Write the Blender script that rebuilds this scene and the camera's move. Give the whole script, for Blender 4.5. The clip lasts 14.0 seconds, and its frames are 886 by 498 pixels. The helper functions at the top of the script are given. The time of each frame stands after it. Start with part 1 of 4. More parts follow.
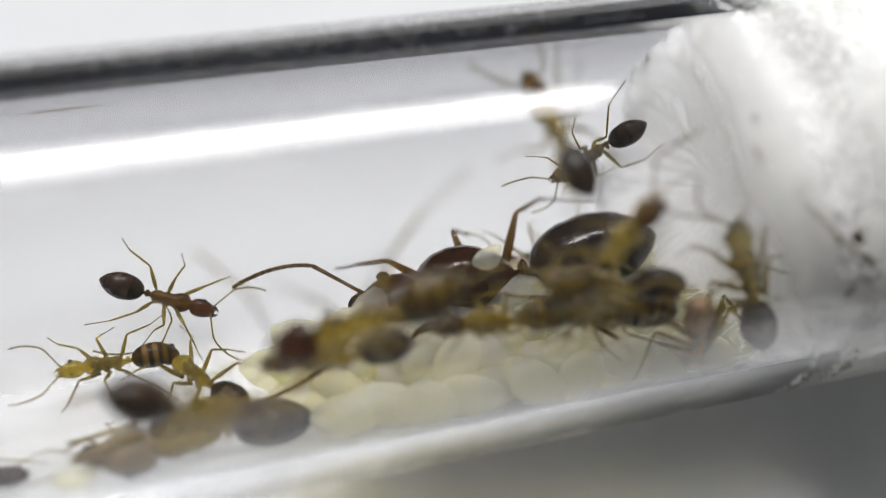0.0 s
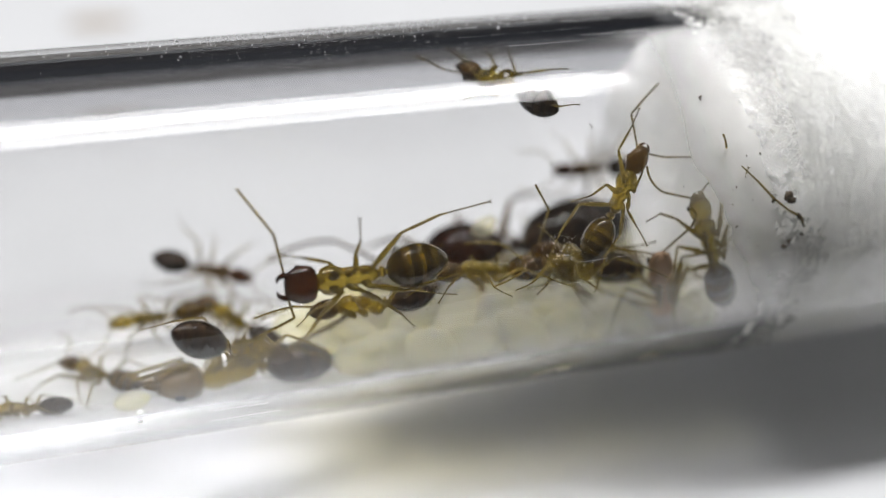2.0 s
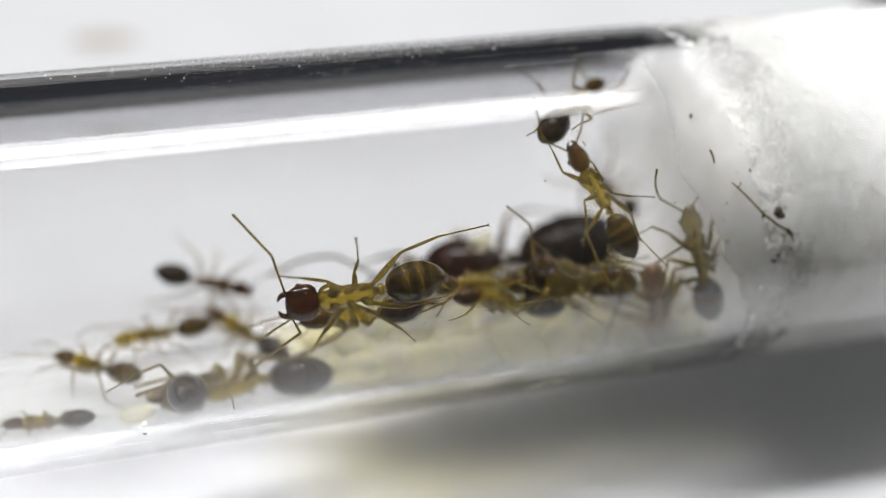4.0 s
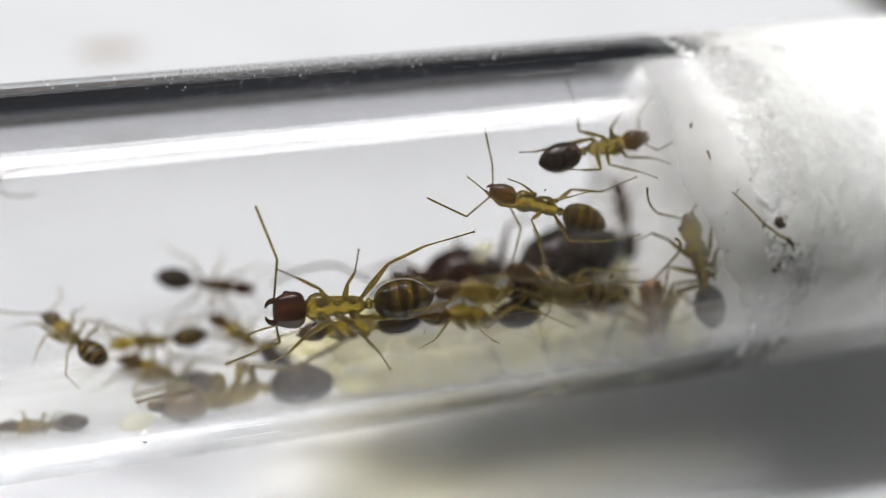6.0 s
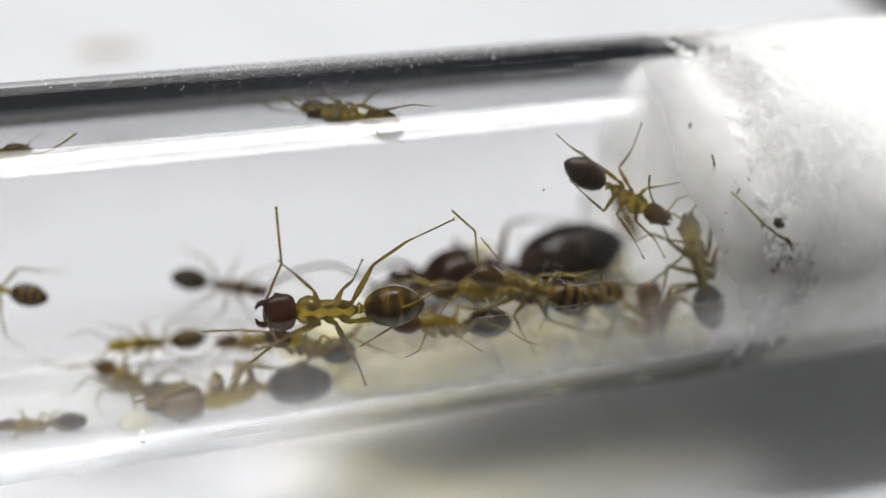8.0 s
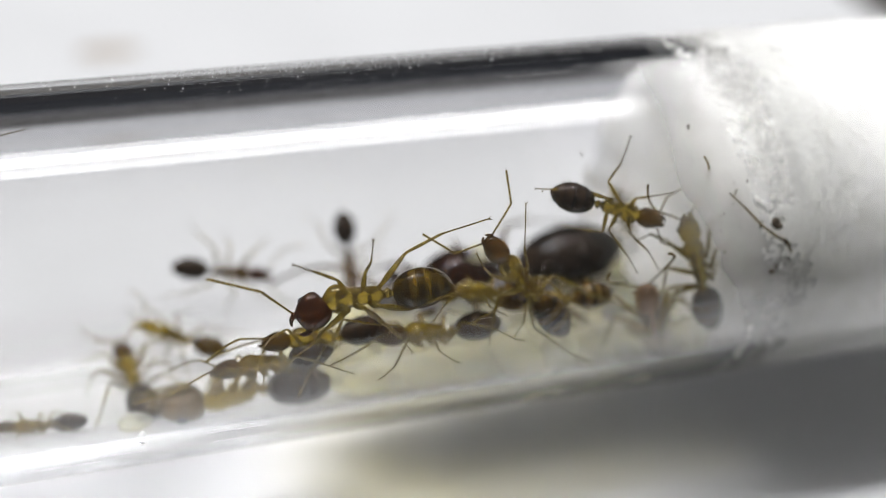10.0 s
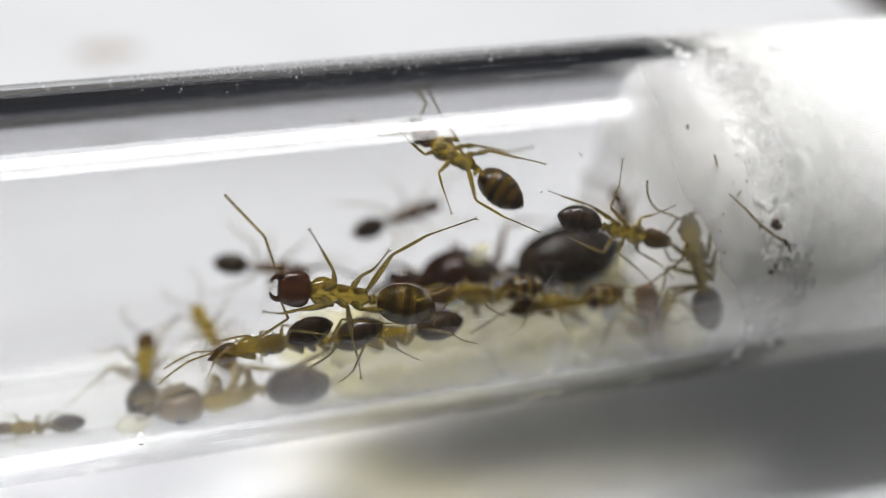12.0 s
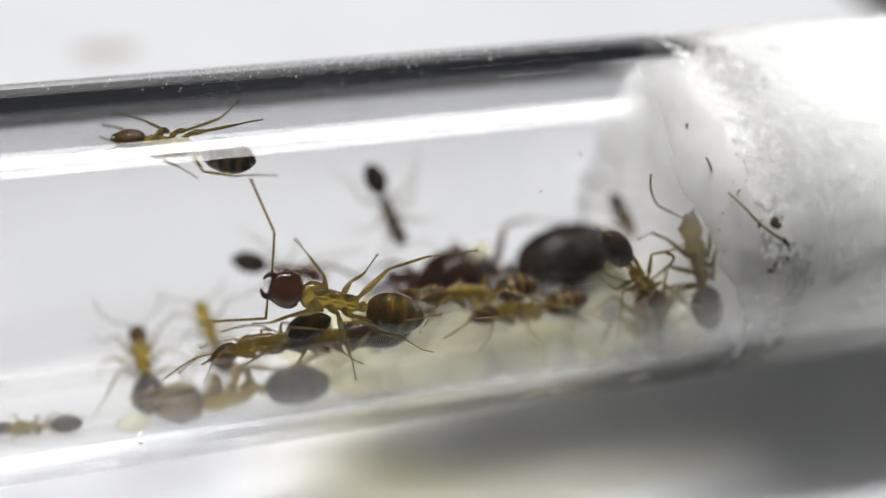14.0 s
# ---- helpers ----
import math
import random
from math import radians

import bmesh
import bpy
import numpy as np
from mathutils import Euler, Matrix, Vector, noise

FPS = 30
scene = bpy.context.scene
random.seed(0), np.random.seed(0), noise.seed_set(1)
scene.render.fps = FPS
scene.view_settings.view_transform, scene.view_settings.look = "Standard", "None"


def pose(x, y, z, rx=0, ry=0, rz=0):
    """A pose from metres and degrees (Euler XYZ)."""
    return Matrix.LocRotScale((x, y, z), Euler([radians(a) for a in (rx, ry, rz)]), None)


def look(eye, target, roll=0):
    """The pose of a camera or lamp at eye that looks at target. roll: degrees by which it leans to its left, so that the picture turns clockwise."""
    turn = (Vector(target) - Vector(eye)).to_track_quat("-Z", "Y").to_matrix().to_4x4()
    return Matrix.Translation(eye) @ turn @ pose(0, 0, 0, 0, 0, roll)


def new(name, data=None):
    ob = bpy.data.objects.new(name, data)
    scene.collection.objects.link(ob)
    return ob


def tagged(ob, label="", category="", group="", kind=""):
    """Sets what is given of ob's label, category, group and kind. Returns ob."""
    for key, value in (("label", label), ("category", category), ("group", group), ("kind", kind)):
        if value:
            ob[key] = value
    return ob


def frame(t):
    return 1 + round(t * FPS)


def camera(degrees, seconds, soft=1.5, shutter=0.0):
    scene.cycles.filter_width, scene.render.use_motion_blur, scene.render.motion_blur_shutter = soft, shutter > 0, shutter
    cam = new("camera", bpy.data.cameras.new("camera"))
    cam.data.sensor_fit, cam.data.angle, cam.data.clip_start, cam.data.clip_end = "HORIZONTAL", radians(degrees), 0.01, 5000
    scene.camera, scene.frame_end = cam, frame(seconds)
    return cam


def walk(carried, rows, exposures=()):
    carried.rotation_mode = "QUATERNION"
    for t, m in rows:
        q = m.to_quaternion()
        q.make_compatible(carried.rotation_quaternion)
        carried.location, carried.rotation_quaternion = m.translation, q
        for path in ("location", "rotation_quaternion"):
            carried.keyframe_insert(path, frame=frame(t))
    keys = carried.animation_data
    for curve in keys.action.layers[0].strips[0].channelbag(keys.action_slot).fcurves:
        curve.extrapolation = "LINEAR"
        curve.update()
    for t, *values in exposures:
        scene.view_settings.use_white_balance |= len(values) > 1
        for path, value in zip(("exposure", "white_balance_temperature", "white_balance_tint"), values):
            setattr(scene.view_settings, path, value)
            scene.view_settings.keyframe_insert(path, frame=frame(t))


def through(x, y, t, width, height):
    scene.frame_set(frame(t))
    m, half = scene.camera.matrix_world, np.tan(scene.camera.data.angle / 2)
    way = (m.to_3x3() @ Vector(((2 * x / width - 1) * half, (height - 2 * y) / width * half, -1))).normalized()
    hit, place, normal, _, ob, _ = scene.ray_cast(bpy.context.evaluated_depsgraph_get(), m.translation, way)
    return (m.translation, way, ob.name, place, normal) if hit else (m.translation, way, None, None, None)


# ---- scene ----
cam = camera(42.73, 14.0, soft=0.8, shutter=0.5)
cam.data.dof.use_dof = True
cam.data.dof.focus_distance = 0.0457
cam.data.dof.aperture_fstop = 17.0
walk(cam, [
    (0, pose(0.00179, -0.03084, 0.03645, 48.298, -3.570, -16.921)),
    (0.5, pose(0.00091, -0.03361, 0.03566, 50.805, -3.705, -16.739)),
    (1, pose(0.00018, -0.03663, 0.03521, 52.834, -3.560, -16.305)),
    (1.5, pose(-0.00004, -0.04013, 0.03627, 53.571, -2.899, -15.779)),
    (2, pose(0.00009, -0.04083, 0.03675, 53.967, -2.738, -15.599)),
    (2.5, pose(0.00012, -0.04100, 0.03689, 54.409, -2.809, -15.733)),
    (3, pose(0.00000, -0.04134, 0.03749, 54.411, -2.726, -15.705)),
    (5.5, pose(0.00033, -0.04181, 0.03749, 55.054, -2.367, -15.239)),
    (6.5, pose(0.00035, -0.04186, 0.03754, 55.099, -2.389, -15.177)),
    (8, pose(0.00042, -0.04184, 0.03747, 55.116, -2.410, -15.161)),
    (10.5, pose(0.00042, -0.04190, 0.03758, 55.122, -2.383, -15.230)),
    (12, pose(0.00046, -0.04181, 0.03754, 55.121, -2.382, -15.263)),
    (13, pose(0.00045, -0.04186, 0.03763, 55.131, -2.400, -15.281)),
    (14, pose(0.00044, -0.04186, 0.03754, 55.110, -2.373, -15.305)),
])

# ---- light: an LED strip with a dimmer hind edge over the tube, and the dim room ----
MM = 0.001
AXIS = 0.008          # height of the tube's axis over the table
R_OUT, R_IN = 8.4, 7.25
DROP = 0.0028         # the tube rests on its thick rims, clear of the sheet by this

world = bpy.data.worlds.new("room_air")
scene.world = world
world.use_nodes = True
world.node_tree.nodes["Background"].inputs[0].default_value = (1.0, 0.985, 0.96, 1)
world.node_tree.nodes["Background"].inputs[1].default_value = 0.10


def area_lamp(name, eye, target, sx, sy, watts, colour):
    data = bpy.data.lights.new(name, "AREA")
    data.shape, data.size, data.size_y, data.energy, data.color = "RECTANGLE", sx, sy, watts, colour
    data.cycles.max_bounces = 6
    ob = new(name, data)
    ob.matrix_basis = look(eye, target)
    return ob


area_lamp("led_strip_light", (-0.03, 0.155, 0.665), (-0.03, 0.0, 0.008), 0.68, 0.072, 5.7, (1.0, 0.997, 0.992))
area_lamp("led_strip_dim_edge", (-0.03, 0.214, 0.649), (-0.03, 0.0, 0.008), 0.68, 0.045, 0.7, (1.0, 0.997, 0.992))
scene.view_settings.exposure = 0.0


# ---- materials ----
def material(name):
    m = bpy.data.materials.new(name)
    m.use_nodes = True
    return m, m.node_tree.nodes, m.node_tree.links, m.node_tree.nodes["Principled BSDF"]


def ramp(nodes, stops):
    r = nodes.new("ShaderNodeValToRGB")
    els = r.color_ramp.elements
    els[0].position, els[0].color = stops[0][0], (*stops[0][1], 1)
    els[1].position, els[1].color = stops[-1][0], (*stops[-1][1], 1)
    for p, c in stops[1:-1]:
        e = els.new(p)
        e.color = (*c, 1)
    return r


def noise_node(nodes, links, scale, detail=3.0, coord="Object"):
    tc = nodes.new("ShaderNodeTexCoord")
    n = nodes.new("ShaderNodeTexNoise")
    n.inputs["Scale"].default_value, n.inputs["Detail"].default_value = scale, detail
    links.new(tc.outputs[coord], n.inputs["Vector"])
    return n


def bump(nodes, links, bsdf, height, strength, distance):
    b = nodes.new("ShaderNodeBump")
    b.inputs["Strength"].default_value, b.inputs["Distance"].default_value = strength, distance
    links.new(height, b.inputs["Height"])
    links.new(b.outputs[0], bsdf.inputs["Normal"])


def glass_material():
    m, nodes, links, bsdf = material("clear_glass")
    bsdf.inputs["Base Color"].default_value = (1, 1, 1, 1)
    bsdf.inputs["Transmission Weight"].default_value = 1.0
    bsdf.inputs["Roughness"].default_value = 0.0
    bsdf.inputs["IOR"].default_value = 1.48
    return m


def sheet_material(name, colour, rough, scale):
    m, nodes, links, bsdf = material(name)
    n = noise_node(nodes, links, scale, 5)
    c = ramp(nodes, [(0.3, tuple(v * 0.93 for v in colour)), (0.7, colour)])
    links.new(n.outputs[0], c.inputs[0])
    links.new(c.outputs[0], bsdf.inputs["Base Color"])
    bsdf.inputs["Roughness"].default_value = rough
    bsdf.inputs["Specular IOR Level"].default_value = 0.25
    bump(nodes, links, bsdf, n.outputs[0], 0.2, 0.0005)
    return m


def shell_material(name, dark, light, rough=0.28, through=0.35, bands=None, scale=900.0, gloss=0.7, clear=0.0):
    """Chitin: a glossy cuticle over a body that lets some light through; bands: tints along the body from tip to front."""
    m, nodes, links, bsdf = material(name)
    n = noise_node(nodes, links, scale, 4)
    c = ramp(nodes, [(0.3, dark), (0.7, light)])
    links.new(n.outputs[0], c.inputs[0])
    colour = c.outputs[0]
    if bands:
        tc = nodes.new("ShaderNodeTexCoord")
        sep = nodes.new("ShaderNodeSeparateXYZ")
        links.new(tc.outputs["Generated"], sep.inputs[0])
        wob = nodes.new("ShaderNodeMath")
        wob.operation = "MULTIPLY_ADD"
        links.new(n.outputs[0], wob.inputs[0])
        wob.inputs[1].default_value = 0.03
        links.new(sep.outputs[0], wob.inputs[2])
        br = ramp(nodes, bands)
        links.new(wob.outputs[0], br.inputs[0])
        mix = nodes.new("ShaderNodeMix")
        mix.data_type, mix.blend_type = "RGBA", "MULTIPLY"
        mix.inputs["Factor"].default_value = 1.0
        links.new(colour, mix.inputs["A"])
        links.new(br.outputs[0], mix.inputs["B"])
        colour = mix.outputs["Result"]
    links.new(colour, bsdf.inputs["Base Color"])
    bsdf.inputs["Roughness"].default_value = rough
    bsdf.inputs["IOR"].default_value = 1.38
    bsdf.inputs["Coat Weight"].default_value = min(1.0, gloss * 1.2)
    bsdf.inputs["Coat IOR"].default_value = 1.42
    bsdf.inputs["Specular IOR Level"].default_value = 0.1 if clear == 0 else 0.2
    bsdf.inputs["Coat Roughness"].default_value = 0.06
    bsdf.inputs["Transmission Weight"].default_value = clear
    fine = noise_node(nodes, links, 9000.0, 2)
    bump(nodes, links, bsdf, fine.outputs[0], 0.06, 0.00003)
    if through:
        tr = nodes.new("ShaderNodeBsdfTranslucent")
        links.new(colour, tr.inputs["Color"])
        mixs = nodes.new("ShaderNodeMixShader")
        mixs.inputs[0].default_value = through
        links.new(bsdf.outputs[0], mixs.inputs[1])
        links.new(tr.outputs[0], mixs.inputs[2])
        links.new(mixs.outputs[0], nodes["Material Output"].inputs["Surface"])
    return m


GLASS = glass_material()
WALL = sheet_material("dark_blue_grey_wall", (0.030, 0.033, 0.042), 0.6, 12)
DESK = sheet_material("dark_desk", (0.06, 0.052, 0.045), 0.5, 25)
TABLE = sheet_material("white_table_sheet", (0.665, 0.671, 0.69), 0.85, 60)

BANDS = [(0.0, (0.4, 0.34, 0.28)), (0.08, (0.9, 0.82, 0.65)), (0.13, (0.45, 0.38, 0.3)), (0.18, (0.5, 0.42, 0.32)), (0.24, (1.5, 1.35, 0.95)), (0.29, (1.4, 1.25, 0.9)), (0.33, (0.45, 0.38, 0.3)), (0.39, (0.5, 0.42, 0.32)),
         (0.44, (1.75, 1.6, 1.1)), (0.50, (1.65, 1.5, 1.0)), (0.54, (0.45, 0.38, 0.3)), (0.61, (0.55, 0.46, 0.35)), (0.66, (1.9, 1.7, 1.2)), (0.73, (1.7, 1.5, 1.05)), (0.78, (0.5, 0.42, 0.3)), (0.88, (0.75, 0.66, 0.5)), (1.0, (1.7, 1.5, 1.1))]
DARK_BANDS = [(0.0, (0.7, 0.7, 0.7)), (0.10, (1.5, 1.4, 1.2)), (0.12, (0.8, 0.8, 0.8)), (0.235, (1.4, 1.3, 1.1)), (0.26, (0.75, 0.75, 0.75)), (0.43, (1.5, 1.35, 1.15)), (0.46, (0.75, 0.75, 0.75)),
              (0.68, (1.5, 1.4, 1.15)), (0.71, (0.8, 0.8, 0.8)), (1.0, (1.6, 1.5, 1.2))]
AMBER = shell_material("amber_chitin", (0.36, 0.245, 0.022), (0.56, 0.41, 0.06), 0.06, 0.05, clear=0.88, gloss=1.0)
LEG_AMBER = shell_material("pale_amber_leg", (0.27, 0.185, 0.020), (0.42, 0.31, 0.05), 0.12, 0.15, clear=0.75)
HEAD_RED = shell_material("red_brown_chitin", (0.035, 0.009, 0.003), (0.10, 0.028, 0.005), 0.10, 0.08, clear=0.65, scale=1400.0, gloss=1.4)
HEAD_TAN = shell_material("tan_chitin", (0.075, 0.036, 0.006), (0.17, 0.085, 0.013), 0.12, 0.12, clear=0.65)
HEAD_PALE = shell_material("pale_tan_chitin", (0.12, 0.08, 0.034), (0.23, 0.158, 0.07), 0.16, 0.2, clear=0.4)
GASTER_BANDED = shell_material("banded_gaster", (0.048, 0.032, 0.005), (0.080, 0.056, 0.009), 0.08, 0.10, BANDS, clear=0.4)
GASTER_DARK = shell_material("dark_gaster", (0.012, 0.008, 0.006), (0.024, 0.016, 0.011), 0.14, 0.05, DARK_BANDS)
GASTER_BROWN = shell_material("brown_gaster", (0.045, 0.030, 0.008), (0.07, 0.046, 0.013), 0.14, 0.2, BANDS, clear=0.2)
GASTER_PALE = shell_material("pale_gaster", (0.22, 0.14, 0.08), (0.32, 0.21, 0.13), 0.25, 0.35)
QUEEN_BROWN = shell_material("queen_red_brown", (0.010, 0.0035, 0.0015), (0.022, 0.007, 0.0025), 0.14, 0.0, gloss=0.45)
QUEEN_BLACK = shell_material("queen_black_brown", (0.006, 0.0045, 0.004), (0.015, 0.010, 0.007), 0.12, 0.0, DARK_BANDS, gloss=0.45)
PINKISH = shell_material("pinkish_chitin", (0.27, 0.17, 0.10), (0.42, 0.28, 0.18), 0.25, 0.35)
EYE = shell_material("black_eye", (0.006, 0.005, 0.005), (0.012, 0.010, 0.010), 0.2, 0)


def brood_material(name, colour, rough, sss):
    m, nodes, links, bsdf = material(name)
    n = noise_node(nodes, links, 700, 4)
    info = nodes.new("ShaderNodeObjectInfo")
    c = ramp(nodes, [(0.3, tuple(v * 0.86 for v in colour)), (0.7, colour)])
    links.new(n.outputs[0], c.inputs[0])
    hsv = nodes.new("ShaderNodeHueSaturation")
    links.new(c.outputs[0], hsv.inputs["Color"])
    mr = nodes.new("ShaderNodeMapRange")
    mr.inputs[3].default_value, mr.inputs[4].default_value = 0.6, 1.2
    links.new(info.outputs["Random"], mr.inputs[0])
    links.new(mr.outputs[0], hsv.inputs["Saturation"])
    links.new(hsv.outputs[0], bsdf.inputs["Base Color"])
    bsdf.inputs["Roughness"].default_value = rough
    bsdf.inputs["Subsurface Weight"].default_value = 0.9
    bsdf.inputs["Subsurface Radius"].default_value = (1.0, 0.9, 0.6)
    bsdf.inputs["Subsurface Scale"].default_value = 0.004
    tr = nodes.new("ShaderNodeBsdfTranslucent")
    links.new(hsv.outputs[0], tr.inputs["Color"])
    mixs = nodes.new("ShaderNodeMixShader")
    mixs.inputs[0].default_value = sss
    links.new(bsdf.outputs[0], mixs.inputs[1])
    links.new(tr.outputs[0], mixs.inputs[2])
    clear = nodes.new("ShaderNodeBsdfTransparent")
    clear.inputs[0].default_value = (0.985, 0.957, 0.79, 1)
    jelly = nodes.new("ShaderNodeMixShader")
    jelly.inputs[0].default_value = 0.77
    links.new(mixs.outputs[0], jelly.inputs[1])
    links.new(clear.outputs[0], jelly.inputs[2])
    links.new(jelly.outputs[0], nodes["Material Output"].inputs["Surface"])
    bump(nodes, links, bsdf, n.outputs[0], 0.15, 0.0001)
    return m


LARVA = brood_material("cream_larva_skin", (0.94, 0.92, 0.77), 0.18, 0.42)
COCOON = brood_material("white_pupa_skin", (0.94, 0.93, 0.81), 0.18, 0.42)


def cotton_material():
    """Wet wadding: light wanders through it, drier wisps scatter at the surface."""
    m, nodes, links, bsdf = material("white_cotton")
    n = noise_node(nodes, links, 520, 8)
    c = ramp(nodes, [(0.3, (0.965, 0.965, 0.945)), (0.6, (0.998, 0.998, 0.985))])
    links.new(n.outputs[0], c.inputs[0])
    links.new(c.outputs[0], bsdf.inputs["Base Color"])
    bsdf.inputs["Roughness"].default_value = 0.7
    bsdf.inputs["Specular IOR Level"].default_value = 0.2
    bsdf.inputs["Subsurface Weight"].default_value = 1.0
    bsdf.inputs["Subsurface Radius"].default_value = (1.0, 1.0, 0.95)
    bsdf.inputs["Subsurface Scale"].default_value = 0.014
    fine = noise_node(nodes, links, 2600, 8)
    add = nodes.new("ShaderNodeMath")
    add.operation = "MULTIPLY_ADD"
    links.new(fine.outputs[0], add.inputs[0])
    add.inputs[1].default_value = 0.6
    links.new(n.outputs[0], add.inputs[2])
    bump(nodes, links, bsdf, add.outputs[0], 0.35, 0.0004)
    dry = nodes.new("ShaderNodeBsdfDiffuse")
    dry.inputs[0].default_value = (0.95, 0.95, 0.93, 1)
    links.new(bsdf.inputs["Normal"].links[0].from_socket, dry.inputs["Normal"])
    part_dry = nodes.new("ShaderNodeMapRange")
    part_dry.inputs[1].default_value, part_dry.inputs[2].default_value = 0.62, 1.0
    part_dry.inputs[3].default_value, part_dry.inputs[4].default_value = 0.0, 0.2
    links.new(add.outputs[0], part_dry.inputs[0])
    mixs = nodes.new("ShaderNodeMixShader")
    links.new(part_dry.outputs[0], mixs.inputs[0])
    links.new(bsdf.outputs[0], mixs.inputs[1])
    links.new(dry.outputs[0], mixs.inputs[2])
    links.new(mixs.outputs[0], nodes["Material Output"].inputs["Surface"])
    return m


def fibre_material():
    m, nodes, links, bsdf = material("cotton_fibre")
    bsdf.inputs["Base Color"].default_value = (0.9, 0.9, 0.88, 1)
    bsdf.inputs["Roughness"].default_value = 0.5
    tr = nodes.new("ShaderNodeBsdfTranslucent")
    tr.inputs[0].default_value = (0.9, 0.9, 0.88, 1)
    mixs = nodes.new("ShaderNodeMixShader")
    links.new(bsdf.outputs[0], mixs.inputs[1])
    links.new(tr.outputs[0], mixs.inputs[2])
    links.new(mixs.outputs[0], nodes["Material Output"].inputs["Surface"])
    return m


FIBRE = fibre_material()
COTTON = cotton_material()
SOIL = shell_material("dark_debris", (0.03, 0.022, 0.016), (0.09, 0.07, 0.05), 0.8, 0)
SCRATCH = shell_material("grey_scuff", (0.75, 0.75, 0.77), (0.92, 0.92, 0.94), 0.6, 0.3)


# ---- mesh helpers ----
def mesh_object(name, bm, mat, smooth=True):
    me = bpy.data.meshes.new(name)
    bmesh.ops.recalc_face_normals(bm, faces=bm.faces)
    bm.to_mesh(me)
    bm.free()
    me.materials.append(mat)
    if smooth:
        me.polygons.foreach_set("use_smooth", [True] * len(me.polygons))
    return new(name, me)


def part(name, bm, mat, parent, label="", at=None, smooth=True):
    ob = mesh_object(name, bm, mat, smooth)
    ob.parent = parent
    if at is not None:
        ob.matrix_basis = at
    return tagged(ob, label)


def loft(bm, sections, n=20, k=MM):
    """A closed body along x: sections of (x, y, z, half width, half height)."""
    rings = []
    for x, y, z, w, h in sections:
        rings.append([bm.verts.new((x * k, (y + w * math.cos(2 * math.pi * i / n)) * k, (z + h * math.sin(2 * math.pi * i / n)) * k)) for i in range(n)])
    for a, b in zip(rings, rings[1:]):
        for i in range(n):
            bm.faces.new((a[i], a[(i + 1) % n], b[(i + 1) % n], b[i]))
    bm.faces.new(rings[0])
    bm.faces.new(rings[-1][::-1])


def limb(bm, points, n=8, k=MM):
    """A jointed round limb through (x, y, z, radius)."""
    rings = []
    pts = [Vector(p[:3]) for p in points]
    for i, p in enumerate(points):
        d = (pts[min(i + 1, len(pts) - 1)] - pts[max(i - 1, 0)]).normalized()
        u = d.cross(Vector((0.3, 0.2, 1))).normalized()
        v = d.cross(u)
        rings.append([bm.verts.new((pts[i] + (u * math.cos(2 * math.pi * j / n) + v * math.sin(2 * math.pi * j / n)) * p[3]) * k) for j in range(n)])
    for a, b in zip(rings, rings[1:]):
        for i in range(n):
            bm.faces.new((a[i], a[(i + 1) % n], b[(i + 1) % n], b[i]))
    bm.faces.new(rings[0])
    bm.faces.new(rings[-1][::-1])


def blob(bm, centre, radii, seg=14, k=MM):
    m = Matrix.Translation(Vector(centre) * k) @ Matrix.Diagonal((radii[0] * k, radii[1] * k, radii[2] * k, 1))
    bmesh.ops.create_uvsphere(bm, u_segments=seg, v_segments=max(6, seg // 2), radius=1, matrix=m)


def tube_point(x, a, r):
    """A place in the tube: x along it, the angle a up from the side towards the room, r from its axis; in mm and degrees."""
    return Vector((x * MM, -r * math.cos(radians(a)) * MM, AXIS + r * math.sin(radians(a)) * MM))


# ---- table, backdrop ----
def table():
    bm = bmesh.new()
    bmesh.ops.create_cube(bm, size=1, matrix=pose(0, 0.0, -0.0166 - DROP) @ Matrix.Diagonal((1.2, 0.7, 0.03, 1)))
    bmesh.ops.bevel(bm, geom=bm.edges[:], offset=0.002, segments=2, affect="EDGES")
    tagged(mesh_object("table_top", bm, DESK, False), "dark grey-brown table top under the white sheet", "table", kind="structure")
    bm = bmesh.new()
    bmesh.ops.create_cube(bm, size=1, matrix=pose(-0.0612, 0.024, -0.0010 - DROP) @ Matrix.Diagonal((0.2575, 0.108, 0.0012, 1)))
    bmesh.ops.bevel(bm, geom=bm.edges[:], offset=0.0003, segments=2, affect="EDGES")
    tagged(mesh_object("white_sheet", bm, TABLE, False), "smooth white card sheet lying under the glass tube", "sheet")
    # unseen wall, added to block room light and darken the glass's top band
    bm = bmesh.new()
    bmesh.ops.create_cube(bm, size=1, matrix=pose(0, 0.37, 0.40) @ Matrix.Diagonal((1.9, 0.04, 1.0, 1)))
    tagged(mesh_object("wall_back", bm, WALL, False), "unseen dark blue-grey wall added behind the table", "wall", kind="structure")


table()


